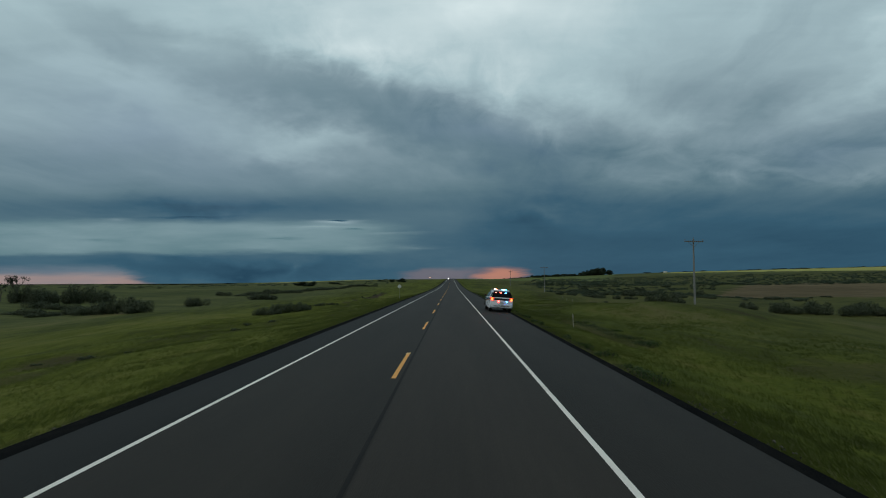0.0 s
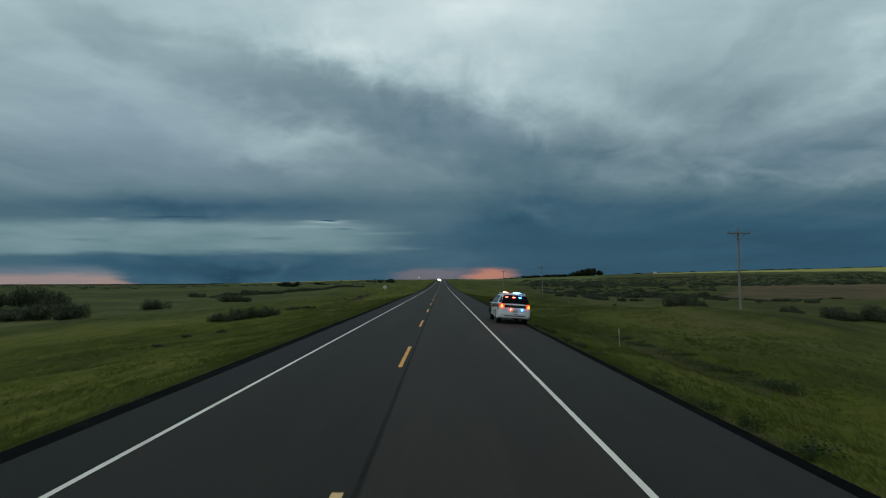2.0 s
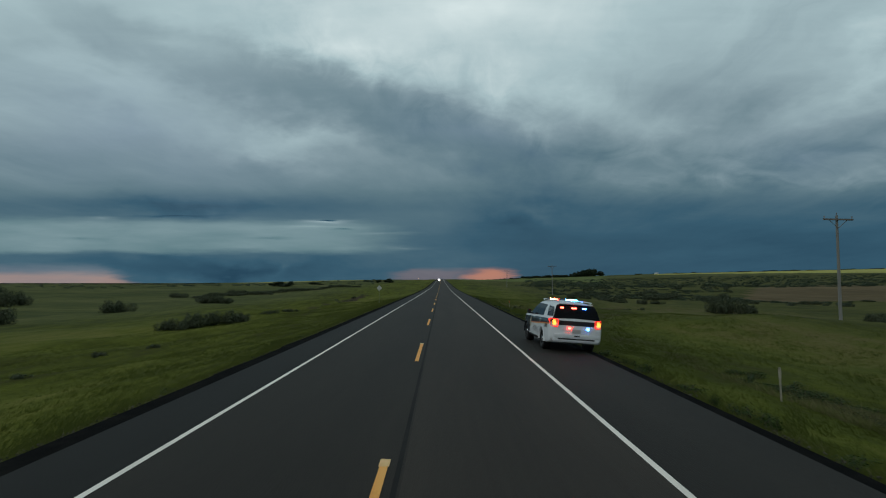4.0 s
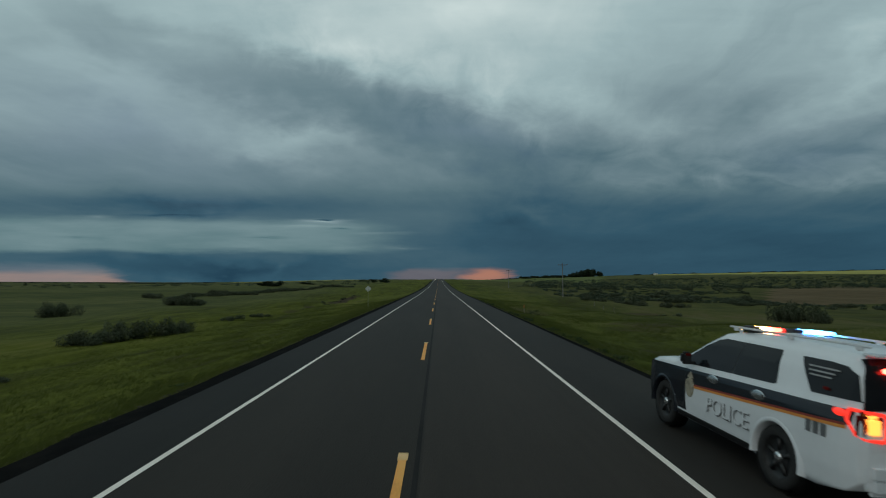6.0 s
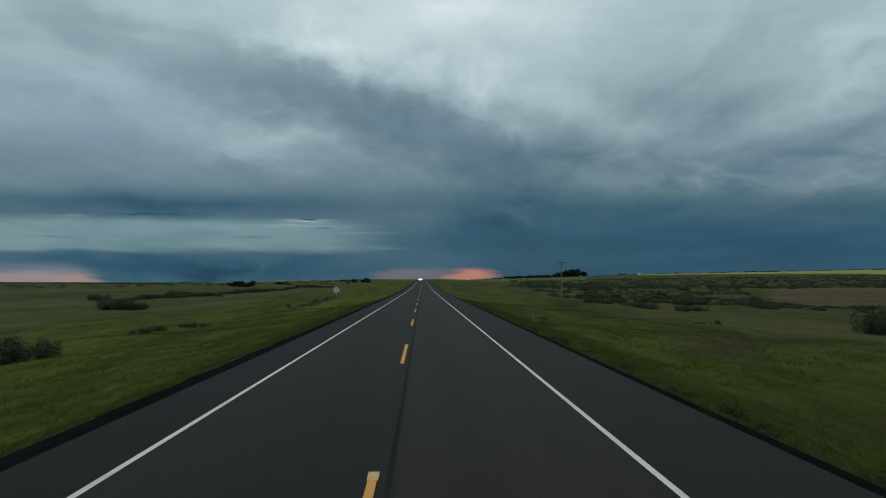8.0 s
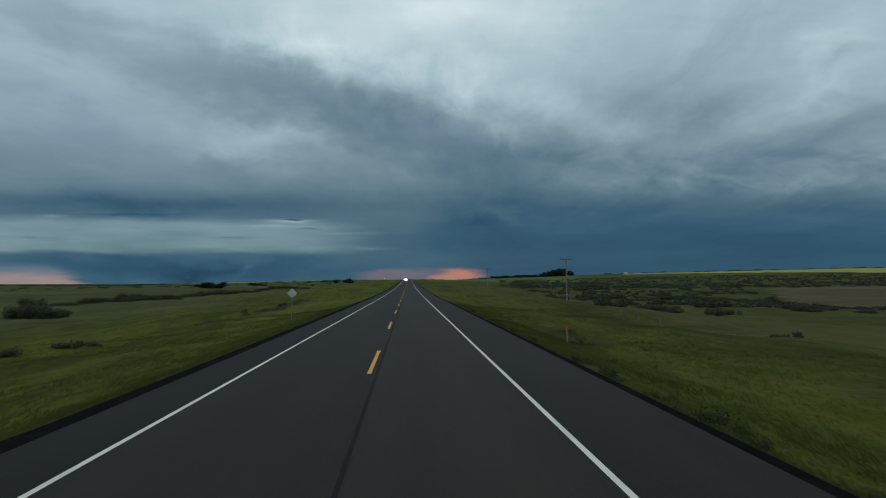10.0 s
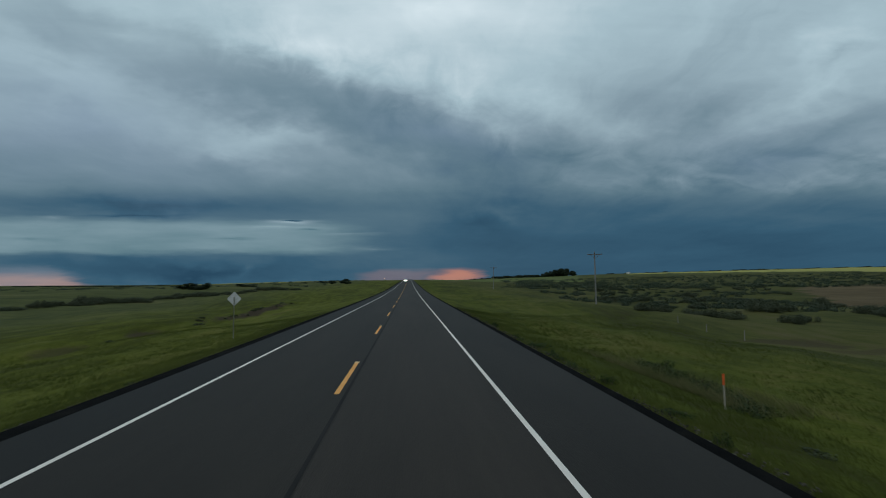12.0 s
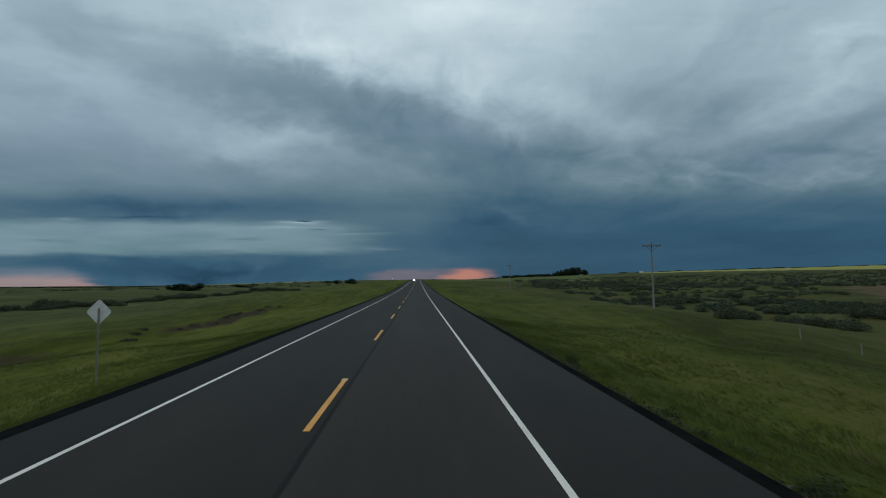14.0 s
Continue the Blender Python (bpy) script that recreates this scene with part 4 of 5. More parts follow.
# ---- crumbled asphalt and gravel along the pavement edges ----
def crumbs(count, x0, x1, seed):
    gen = np.random.default_rng(seed)
    x, y = gen.uniform(x0, x1, count), gen.uniform(0, 150, count)
    keep = np.array([noise.noise((3.0, b * 0.35, seed)) > -0.05 for b in y])
    x, y = x[keep], y[keep]
    n = len(x)
    slope = np.interp(x, [-6.5, -5.95, 6.65, 7.0], [-0.40, -0.13, -0.15, -0.42]) + road_height(y)
    base = np.stack([x, y, np.maximum(ground_height(x, y), slope) + 0.015], -1)
    size = gen.uniform(0.012, 0.042, (n, 1))
    away = np.array([(1, 0, 0), (0, 1, 0), (-1, 0, 0), (0, -1, 0), (0, 0, 0.7), (0, 0, -0.7)], float)
    corner = base[:, None, :] + size[:, None, :] * away[None] * gen.uniform(0.6, 1.3, (n, 6, 1))
    tri = np.array([(0, 1, 4), (1, 2, 4), (2, 3, 4), (3, 0, 4), (1, 0, 5), (2, 1, 5), (3, 2, 5), (0, 3, 5)])
    faces = (np.arange(n)[:, None, None] * 6 + tri[None]).reshape(-1, 3)
    ob = new("gravel", mesh_from("gravel", corner.reshape(-1, 3), faces, [M_GRAVEL], smooth=False))
    return tagged(ob, "pale gravel crumbs along the asphalt edge", "gravel", kind="stuff")


M_GRAVEL = material("edge_gravel", [(0.035, 0.032, 0.026), (0.075, 0.068, 0.054), (0.13, 0.118, 0.095)], 3.0, 0.9, island=0.5, spec=0.1)
crumbs(8000, 6.72, 7.40, 41)
crumbs(4500, -6.70, -6.30, 42)


# ---- utility poles ----
def utility_pole():
    root = thing("utility_pole", "weathered grey wooden utility pole with one crossarm", "utility pole", "poles along the highway")
    bm = bmesh.new()
    rod(bm, (0, 0, -0.6), (0, 0, 8.3), 0.125, 0.085, 12)
    part("pole", bm, M_POLE, root)
    bm = bmesh.new()
    box(bm, (2.5, 0.10, 0.13), (0, -0.14, 7.95), 0.012)
    part("crossarm", bm, M_ARM, root)
    for s in (-1, 1):
        bm = bmesh.new()
        rod(bm, (0, -0.13, 7.25), (s * 0.75, -0.13, 7.9), 0.022, 0.022, 6)
        part("brace", bm, M_ARM, root)
    for x in (-1.15, 0.0, 1.15):
        bm = bmesh.new()
        base = 8.02 if x else 8.3
        rod(bm, (x, -0.14 if x else 0, base), (x, -0.14 if x else 0, base + 0.10), 0.018, 0.018, 8)
        rod(bm, (x, -0.14 if x else 0, base + 0.08), (x, -0.14 if x else 0, base + 0.15), 0.055, 0.03, 10)
        rod(bm, (x, -0.14 if x else 0, base + 0.15), (x, -0.14 if x else 0, base + 0.21), 0.045, 0.02, 10)
        part("insulator", bm, M_PORCELAIN, root)
    return root


first = utility_pole()
first.matrix_basis = pose(32.1, 66.7, gz(32.1, 66.7), 0, 0.6, 3)
for x, y, lean in ((31.3, 166.8, -0.5), (32.3, 272, 0.8)):
    copy_thing(first, pose(x, y, gz(x, y), 0, lean, 2))

M_SIGNPOST = material("weathered_sign_post", [(0.2250, 0.2250, 0.1800), (0.3000, 0.3000, 0.2475), (0.3900, 0.3900, 0.3300)], 4, 0.85, 0, 0.3, 60, stretch=(1, 1, 0.2))
# ---- warning sign seen from its back ----
sign = thing("warning_sign", "diamond warning sign with bare grey metal back on steel post", "road sign", at=pose(-11.4, 126, gz(-11.4, 126), 0, 0, -2))
bm = bmesh.new()
for a, b, w in ((-0.026, -0.03, 0.008), (0.026, -0.03, 0.008)):
    box(bm, (w, 0.035, 3.6), (a, b, 1.3))
box(bm, (0.06, 0.006, 3.6), (0, -0.014, 1.3))
part("post", bm, M_SIGNPOST, sign, "dull brown post")
bm = bmesh.new()
box(bm, (0.76, 0.004, 0.76), (0, 0, 0), 0, Matrix.Rotation(radians(45), 3, "Y"))
bmesh.ops.bevel(bm, geom=[e for e in bm.edges if abs((e.verts[0].co - e.verts[1].co).length - 0.004) < 1e-3], offset=0.05, segments=4, affect="EDGES")
bmesh.ops.translate(bm, vec=(0, 0.0, 2.95), verts=bm.verts)
part("panel", bm, M_GALV, sign, "bare galvanised sign back")
for z in (2.7, 3.2):
    bm = bmesh.new()
    rod(bm, (0, -0.055, z), (0, 0.01, z), 0.012, 0.012, 6)
    part("bolt", bm, M_GALV, sign)


# ---- marker stakes and fence ----
def stake(x, y, height, label, tip):
    root = thing("marker_stake", label, "marker", "shoulder markers", at=pose(x, y, gz(x, y), 2, -3, 10))
    bm = bmesh.new()
    box(bm, (0.05, 0.02, height), (0, 0, height / 2 - 0.1), 0.004)
    part("lath", bm, M_LATH, root)
    bm = bmesh.new()
    box(bm, (0.085, 0.03, 0.34), (0, 0, height - 0.2), 0.012)
    part("tip", bm, tip, root)


stake(11.0, 42.2, 1.05, "thin pale marker stake in ditch grass", M_LATH)
stake(10.7, 101.6, 1.05, "marker stake with an orange painted tip", M_ORANGE)


def fence_post():
    root = thing("fence_post", "leaning grey wooden fence post in tall grass", "fence post", "pasture fence posts")
    bm = bmesh.new()
    rod(bm, (0, 0, -0.3), (0.02, 0, 0.95), 0.045, 0.038, 9)
    bmesh.ops.bevel(bm, geom=[e for e in bm.edges if e.verts[0].co.z > 0.8 and e.verts[1].co.z > 0.8], offset=0.012, segments=1, affect="EDGES")
    part("post", bm, M_POST, root)
    return root


rng = random.Random(8)
FENCE_X = 31.85
ys = [131.7, 137.5, 143.0]
post = fence_post()
post.matrix_basis = pose(FENCE_X, ys[0], gz(FENCE_X, ys[0]))
for y in ys[1:]:
    copy_thing(post, pose(FENCE_X + rng.uniform(-0.1, 0.1), y, gz(FENCE_X, y) - rng.uniform(0, 0.15), rng.uniform(-4, 4), rng.uniform(-4, 4), rng.uniform(0, 90)))


# ---- patrol car on the shoulder ----
M_CARWHITE = material("white_car_paint", [(0.74, 0.76, 0.78), (0.80, 0.82, 0.84)], 1.2, 0.22)
M_CARBLACK = material("dark_blue_black_car_paint", [(0.006, 0.008, 0.013), (0.012, 0.014, 0.020)], 1.5, 0.25)
M_TRIM = material("black_plastic_trim", [(0.010, 0.010, 0.011), (0.022, 0.022, 0.022)], 8, 0.55)
M_TYRE = material("tyre_rubber", [(0.012, 0.012, 0.012), (0.028, 0.027, 0.026)], 10, 0.85, 0, 0.4, 40)
M_STEEL = material("black_steel_rim", [(0.02, 0.02, 0.021), (0.04, 0.04, 0.04)], 6, 0.45, 0.5)
M_CHROME = material("chrome", [(0.55, 0.56, 0.57), (0.7, 0.7, 0.7)], 6, 0.2, 0.9)
M_WINDOW = glass("tinted_glass", (0.010, 0.012, 0.015))
M_GOLD = material("orange_stripe", [(0.70, 0.25, 0.05), (0.80, 0.33, 0.07)], 4, 0.4)
M_REDLINE = material("dark_red_stripe", [(0.22, 0.03, 0.02), (0.32, 0.05, 0.03)], 4, 0.4)
M_CREST = material("gold_grey_crest", [(0.12, 0.11, 0.09), (0.34, 0.30, 0.22), (0.45, 0.40, 0.30)], 14, 0.5)
M_LETTER = material("dark_grey_lettering", [(0.10, 0.105, 0.11), (0.18, 0.185, 0.19)], 6, 0.4)
M_DECAL = material("pale_decal", [(0.40, 0.40, 0.40), (0.5, 0.5, 0.5)], 6, 0.5)
M_TAIL = glowing("tail_lamp", (1.0, 0.035, 0.02), 4.0, (0.4, 0.02, 0.02))
M_TAILCORE = glowing("tail_lamp_core", (1.0, 0.36, 0.06), 8.0, (0.5, 0.1, 0.02))
M_TAILDARK = material("dark_red_lens", [(0.10, 0.006, 0.006), (0.20, 0.012, 0.010)], 6, 0.15)
M_RED = glowing("red_beacon", (1.0, 0.03, 0.02), 110.0, (0.5, 0.01, 0.01))
M_REDCORE = glowing("red_beacon_core", (1.0, 0.45, 0.12), 130.0, (0.5, 0.2, 0.1))
M_LENS = material("unlit_beacon_lens", [(0.05, 0.05, 0.055), (0.10, 0.10, 0.11)], 6, 0.15)
M_BLUE = glowing("blue_beacon", (0.04, 0.20, 1.0), 90.0, (0.01, 0.03, 0.5))
M_BLUECORE = glowing("blue_beacon_core", (0.10, 0.62, 1.0), 160.0, (0.2, 0.3, 0.6))

TOP_Y = [-1.19, -1.17, -1.12, -1.05, -0.96, -0.80, -0.40, 0.3, 1.0, 1.45, 1.62, 1.85, 2.20, 2.50, 2.62, 3.0, 3.4, 3.62, 3.76, 3.82, 3.84]
TOP_Z = [0.80, 0.98, 1.14, 1.36, 1.58, 1.68, 1.715, 1.745, 1.74, 1.70, 1.66, 1.54, 1.33, 1.17, 1.145, 1.12, 1.06, 0.99, 0.88, 0.74, 0.62]
LOW_Y, LOW_Z = [-1.19, -1.0, -0.6, 0, 2.9, 3.5, 3.84], [0.52, 0.36, 0.28, 0.26, 0.26, 0.28, 0.46]
WIDE_Z, WIDE_X = [0.24, 0.34, 0.55, 0.80, 1.02, 1.12, 1.20, 1.45, 1.66, 1.75], [0.90, 0.965, 0.995, 1.0, 0.985, 0.955, 0.915, 0.82, 0.70, 0.60]
END_Y, END_F = [-1.19, -1.12, -0.95, -0.6, 2.7, 3.3, 3.6, 3.78, 3.84], [0.86, 0.93, 0.975, 1.0, 1.0, 0.97, 0.90, 0.74, 0.62]


def car_side(y, z):
    """Half width of the body at a station and a height."""
    arch = 0.0
    for wheel in (0.0, 2.866):
        d = math.hypot(y - wheel, z - 0.36)
        arch = max(arch, 0.004 * max(0.0, 1 - abs(d - 0.43) / 0.10))
    return float(np.interp(z, WIDE_Z, WIDE_X) * np.interp(y, END_Y, END_F)) + arch


def car_body():
    bm = bmesh.new()
    ys = sorted(set(list(np.linspace(-1.19, 3.84, 170)) + TOP_Y))
    rings = []
    for y in ys:
        lo, hi = float(np.interp(y, LOW_Y, LOW_Z)), float(np.interp(y, TOP_Y, TOP_Z))
        ring = []
        for s in np.linspace(0, 1, 46):
            z = lo + (hi - lo) * s
            x = car_side(y, z)
            if s > 0.9:
                x *= 1 - 0.10 * ((s - 0.9) / 0.1) ** 2
            for wheel in (0.0, 2.866):
                if math.hypot(y - wheel, z - 0.36) < 0.405:
                    x = min(x, 0.70)
            ring.append((x, z))
        x, z = ring[-1]
        for f in (0.92, 0.78, 0.55, 0.28):
            ring.append((x * f, z + 0.03 * (1 - f ** 2) + 0.01 * (1 - f)))
        half = [(a, b) for a, b in ring]
        full = [(a, b) for a, b in half] + [(0, half[-1][1] + 0.006)] + [(-a, b) for a, b in reversed(half)]
        rings.append([bm.verts.new((a, y, b)) for a, b in full])
    for p, q in zip(rings, rings[1:]):
        for k in range(len(p) - 1):
            bm.faces.new((p[k], p[k + 1], q[k + 1], q[k]))
        bm.faces.new((p[-1], p[0], q[0], q[-1]))
    bm.faces.new(rings[0])
    bm.faces.new(rings[-1][::-1])
    bmesh.ops.recalc_face_normals(bm, faces=bm.faces)
    return bm


def side_panel(low, high, y0, y1, side, proud=0.006, n=40, rows=6, thick=0.006):
    """A sheet that follows the body's side between two height lines, with thickness."""
    bm = bmesh.new()
    grid = []
    for y in np.linspace(y0, y1, n):
        a, b = low(y), high(y)
        col = []
        for s in np.linspace(0, 1, rows):
            z = a + (b - a) * s
            col.append(bm.verts.new((side * (car_side(y, z) + proud), y, z)))
        grid.append(col)
    for p, q in zip(grid, grid[1:]):
        for k in range(rows - 1):
            if (p[k].co - p[k + 1].co).length + (q[k].co - q[k + 1].co).length > 1e-5:
                bm.faces.new((p[k], q[k], q[k + 1], p[k + 1]) if side > 0 else (p[k], p[k + 1], q[k + 1], q[k]))
    bmesh.ops.remove_doubles(bm, verts=bm.verts, dist=1e-5)
    bmesh.ops.solidify(bm, geom=bm.faces[:], thickness=thick)
    bmesh.ops.recalc_face_normals(bm, faces=bm.faces)
    return bm


def rounded(low, high, y0, y1, r):
    """The two height lines of a panel with its corners rounded off."""
    def cut(y):
        d = min(y - y0, y1 - y)
        return r - math.sqrt(max(0.0, r * r - (r - d) ** 2)) if d < r else 0.0

    def inset(y):
        return min(cut(y), 0.5 * (high(y) - low(y)) - 0.001)

    return lambda y: low(y) + inset(y), lambda y: high(y) - inset(y)


def top_panel(y0, y1, inset0, inset1, proud=0.006):
    """A pane on the sloping ends of the cabin."""
    bm = bmesh.new()
    grid = []
    for y in np.linspace(y0, y1, 12):
        z = float(np.interp(y, TOP_Y, TOP_Z))
        w = car_side(y, z) * 0.90 - (inset0 + (inset1 - inset0) * (y - y0) / (y1 - y0))
        grid.append([bm.verts.new((w * f, y + (-proud if y < 0 else proud), z + 0.03 * (1 - f * f) + 0.012)) for f in np.linspace(-1, 1, 13)])
    for p, q in zip(grid, grid[1:]):
        for k in range(12):
            bm.faces.new((p[k], p[k + 1], q[k + 1], q[k]))
    bmesh.ops.solidify(bm, geom=bm.faces[:], thickness=0.006)
    bmesh.ops.recalc_face_normals(bm, faces=bm.faces)
    return bm


def lathe(bm, profile, centre, side, sides=36):
    """Turns (radius, out) pairs round an axle along x."""
    rings = [[bm.verts.new((centre[0] + side * o, centre[1] + r * math.cos(a), centre[2] + r * math.sin(a))) for a in np.linspace(0, 2 * math.pi, sides, endpoint=False)] for r, o in profile]
    for p, q in zip(rings, rings[1:]):
        for k in range(sides):
            bm.faces.new((p[k], p[(k + 1) % sides], q[(k + 1) % sides], q[k]))
    bmesh.ops.recalc_face_normals(bm, faces=bm.faces)


def lettering(text, size, mat, parent, place, name="lettering", label=""):
    data = bpy.data.curves.new("letters", "FONT")
    data.body, data.size, data.extrude, data.align_x = text, size, 0.002, "CENTER"
    temp = bpy.data.objects.new("letters", data)
    scene.collection.objects.link(temp)
    bpy.context.view_layer.update()
    mesh = bpy.data.meshes.new_from_object(temp.evaluated_get(bpy.context.evaluated_depsgraph_get()))
    bpy.data.objects.remove(temp)
    mesh.materials.clear()
    mesh.materials.append(mat)
    ob = new(name, mesh)
    ob.parent, ob.matrix_basis = parent, place
    return tagged(ob, label)


def patrol_car(at):
    car = thing("patrol_car", "white and black police utility vehicle with lit roof beacons", "police car", at=at)
    body = part("body", car_body(), M_CARWHITE, car, "white painted body", smooth=True)
    belt = lambda y: 1.115 + 0.036 * (1.5 - y)
    arch = lambda y, w: 0.36 + math.sqrt(max(0.0, 0.41 ** 2 - (y - w) ** 2))
    head = lambda y: min(float(np.interp(y, TOP_Y, TOP_Z)) - 0.10, 1.60)
    stripe = lambda y: 0.815 + 0.065 * max(0.0, 2.0 - y)
    for side in (-1, 1):
        for low, high, y0, y1, tone in (
                (lambda y: belt(y) + 0.03, lambda y: max(belt(y) + 0.035, head(y)), 1.00, 2.28, "dark front door window"),
                (lambda y: belt(y) + 0.03, lambda y: min(head(y), belt(y) + 0.05 + max(0.0, (y - 0.10) / 0.15) * (head(y) - belt(y))), 0.10, 0.97, "dark rear door window"),
                (lambda y: belt(y) + 0.04 + max(0.0, (y + 0.46) / 0.34) * (head(y) - belt(y) - 0.06), lambda y: max(belt(y) + 0.045, head(y) - 0.02), -1.10, -0.12, "dark cargo window")):
            low, high = rounded(low, high, y0, y1, 0.05)
            part("side_window", side_panel(low, high, y0, y1, side, n=70), M_WINDOW, car, tone)
        part("door_seam", side_panel(lambda y: 0.40, lambda y: belt(y) - 0.03, 2.136, 2.144, side, 0.0075, 2), M_TRIM, car, "dark door gap")
        part("rear_pillar", side_panel(lambda y: belt(y) + 0.04, lambda y: max(belt(y) + 0.045, head(y) - 0.02 + 0.07 * min(1.0, (-0.84 - y) / 0.27)), -1.115, -0.84, side, 0.004, 20), M_WINDOW, car, "black rear pillar")
        part("door_pillar", side_panel(lambda y: belt(y) + 0.03, head, 0.955, 1.025, side, 0.004, 4), M_TRIM, car, "black door pillar")
        part("dark_band", side_panel(stripe, lambda y: min(belt(y) - 0.05, float(np.interp(y, TOP_Y, TOP_Z)) - 0.04), -1.05, 3.66, side, 0.004, 60), M_CARBLACK, car, "black upper door band")
        part("stripe", side_panel(lambda y: stripe(y) - 0.045, lambda y: stripe(y) - 0.012, -1.0, 2.05, side, 0.005), M_GOLD, car, "thin orange stripe")
        part("stripe", side_panel(lambda y: stripe(y) - 0.012, lambda y: stripe(y) + 0.014, -1.0, 2.05, side, 0.0065), M_REDLINE, car, "thin dark red stripe")
        part("dark_fender", side_panel(lambda y: arch(y, 2.866) if abs(y - 2.866) < 0.41 else (0.30 if y < 3 else float(np.interp(y, LOW_Y, LOW_Z)) + 0.02), lambda y: stripe(y) + 0.01, 2.12, 3.80, side, 0.003, 90), M_CARBLACK, car, "black front fender panel")
        part("sill", side_panel(lambda y: 0.27, lambda y: 0.36, 0.45, 2.4, side, 0.012), M_TRIM, car, "black plastic sill")
        for y in (1.36, 0.33):
            bm = bmesh.new()
            box(bm, (0.035, 0.24, 0.04), (side * (car_side(y, 1.0) + 0.028), y, 1.015), 0.012)
            bmesh.ops.create_uvsphere(bm, u_segments=16, v_segments=8, radius=1.0, matrix=Matrix.Translation((side * (car_side(y, 1.0) + 0.004), y, 1.01)) @ Matrix.Diagonal((0.014, 0.13, 0.062, 1)))
            part("door_handle", bm, M_CHROME, car, "bright door handle")
        bm = bmesh.new()
        box(bm, (0.16, 0.11, 0.19), (side * 1.09, 1.98, 1.22), 0.035)
        box(bm, (0.12, 0.05, 0.05), (side * 0.97, 2.0, 1.15), 0.01)
        part("mirror", bm, M_TRIM, car, "black door mirror")
        bm = bmesh.new()
        box(bm, (0.09, 0.02, 0.04), (side * 1.08, 1.915, 1.28), 0.008)
        part("mirror_beacon", bm, M_TAILDARK, car, "small unlit red mirror beacon")
        bm = bmesh.new()
        box(bm, (0.012, 0.09, 0.035), (side * (car_side(-0.66, 1.30) + 0.016), -0.66, 1.30), 0.005)
        part("side_beacon", bm, M_TAILDARK, car, "small unlit red side window beacon")
        # crest, word and plain bars on the doors
        bm = bmesh.new()
        for dz, r in ((0.80, 0.125), (0.73, 0.105)):
            bmesh.ops.create_cone(bm, cap_ends=True, segments=24, radius1=r, radius2=r * 0.94, depth=0.014, matrix=Matrix.Translation((side * (car_side(1.98, dz) + 0.010), 1.98, dz)) @ Matrix.Rotation(radians(90 * side), 4, "Y"))
        bmesh.ops.create_cone(bm, cap_ends=True, segments=5, radius1=0.11, radius2=0.0, depth=0.10, matrix=Matrix.Translation((side * (car_side(1.98, 0.95) + 0.008), 1.98, 0.97)) @ Matrix.Diagonal((0.08, 1, 1, 1)))
        part("crest", bm, M_CREST, car, "gold and grey shield crest")
        lettering("POLICE", 0.31, M_LETTER, car, Matrix.Translation((side * 1.006, 0.97, 0.525)) @ Euler((radians(90), 0, radians(90 if side > 0 else -90))).to_matrix().to_4x4(), label="dark grey shadow of the police lettering")
        lettering("POLICE", 0.31, M_CARWHITE, car, Matrix.Translation((side * 1.0105, 0.97 + 0.016, 0.525 + 0.014)) @ Euler((radians(90), 0, radians(90 if side > 0 else -90))).to_matrix().to_4x4(), label="white police lettering")
        for k in range(3):
            bm = bmesh.new()
            box(bm, (0.006, 0.075, 0.13), (side * (car_side(-0.55 - 0.10 * k, 0.88) + 0.008), -0.55 - 0.10 * k, 0.88), 0.002)
            part("marking", bm, M_LETTER, car, "plain dark marking bar")
        for k in range(3):
            bm = bmesh.new()
            y, z = -0.52, 1.50 - 0.045 * k
            box(bm, (0.006, 0.44 - 0.06 * k, 0.018), (side * (car_side(y, z) + 0.018), y, z), 0.002)
            part("decal", bm, M_DECAL, car, "pale window decal line")
        bm = bmesh.new()
        box(bm, (0.04, 2.5, 0.028), (side * 0.60, 0.35, 1.782), 0.012)
        for y in (-0.75, 0.3, 1.45):
            box(bm, (0.04, 0.10, 0.06), (side * 0.60, y, 1.757), 0.01)
        part("roof_rail", bm, M_CARWHITE, car, "pale silver roof rail")
        bm = bmesh.new()
        bmesh.ops.create_uvsphere(bm, u_segments=16, v_segments=10, radius=1.0, matrix=Matrix.Translation((side * car_side(-0.90, 1.11), -0.90, 1.11)) @ Matrix.Diagonal((0.030, 0.085, 0.042, 1)))
        part("side_reflector", bm, M_TAIL, car, "lit red side lamp")
        # rounded lips over the wheels
        for y, mat, tone in ((0.0, M_CARWHITE, "white wheel arch lip"), (2.866, M_CARBLACK, "black wheel arch lip")):
            bm = bmesh.new()
            rows = []
            for a in np.linspace(radians(-8), radians(188), 34):
                ring = []
                for r, o in ((0.398, -0.10), (0.400, 0.030), (0.412, 0.040), (0.445, 0.036), (0.475, 0.012), (0.485, -0.02)):
                    ring.append(bm.verts.new((side * (0.972 + o), y + r * math.cos(a), 0.362 + r * math.sin(a))))
                rows.append(ring)
            for p, q in zip(rows, rows[1:]):
                for k in range(5):
                    bm.faces.new((p[k], p[k + 1], q[k + 1], q[k]))
            bmesh.ops.recalc_face_normals(bm, faces=bm.faces)
            part("arch_lip", bm, mat, car, tone, smooth=True)
        # wheels
        for y in (0.0, 2.866):
            bm = bmesh.new()
            lathe(bm, [(0.41, -0.02), (0.40, -0.26), (0.20, -0.27), (0.0001, -0.27)], (side * 0.965, y, 0.362), side)
            part("wheel_arch", bm, M_TRIM, car, "black wheel arch liner", smooth=True)
            wheel = thing("wheel", "", "")
            wheel.parent = car
            bm = bmesh.new()
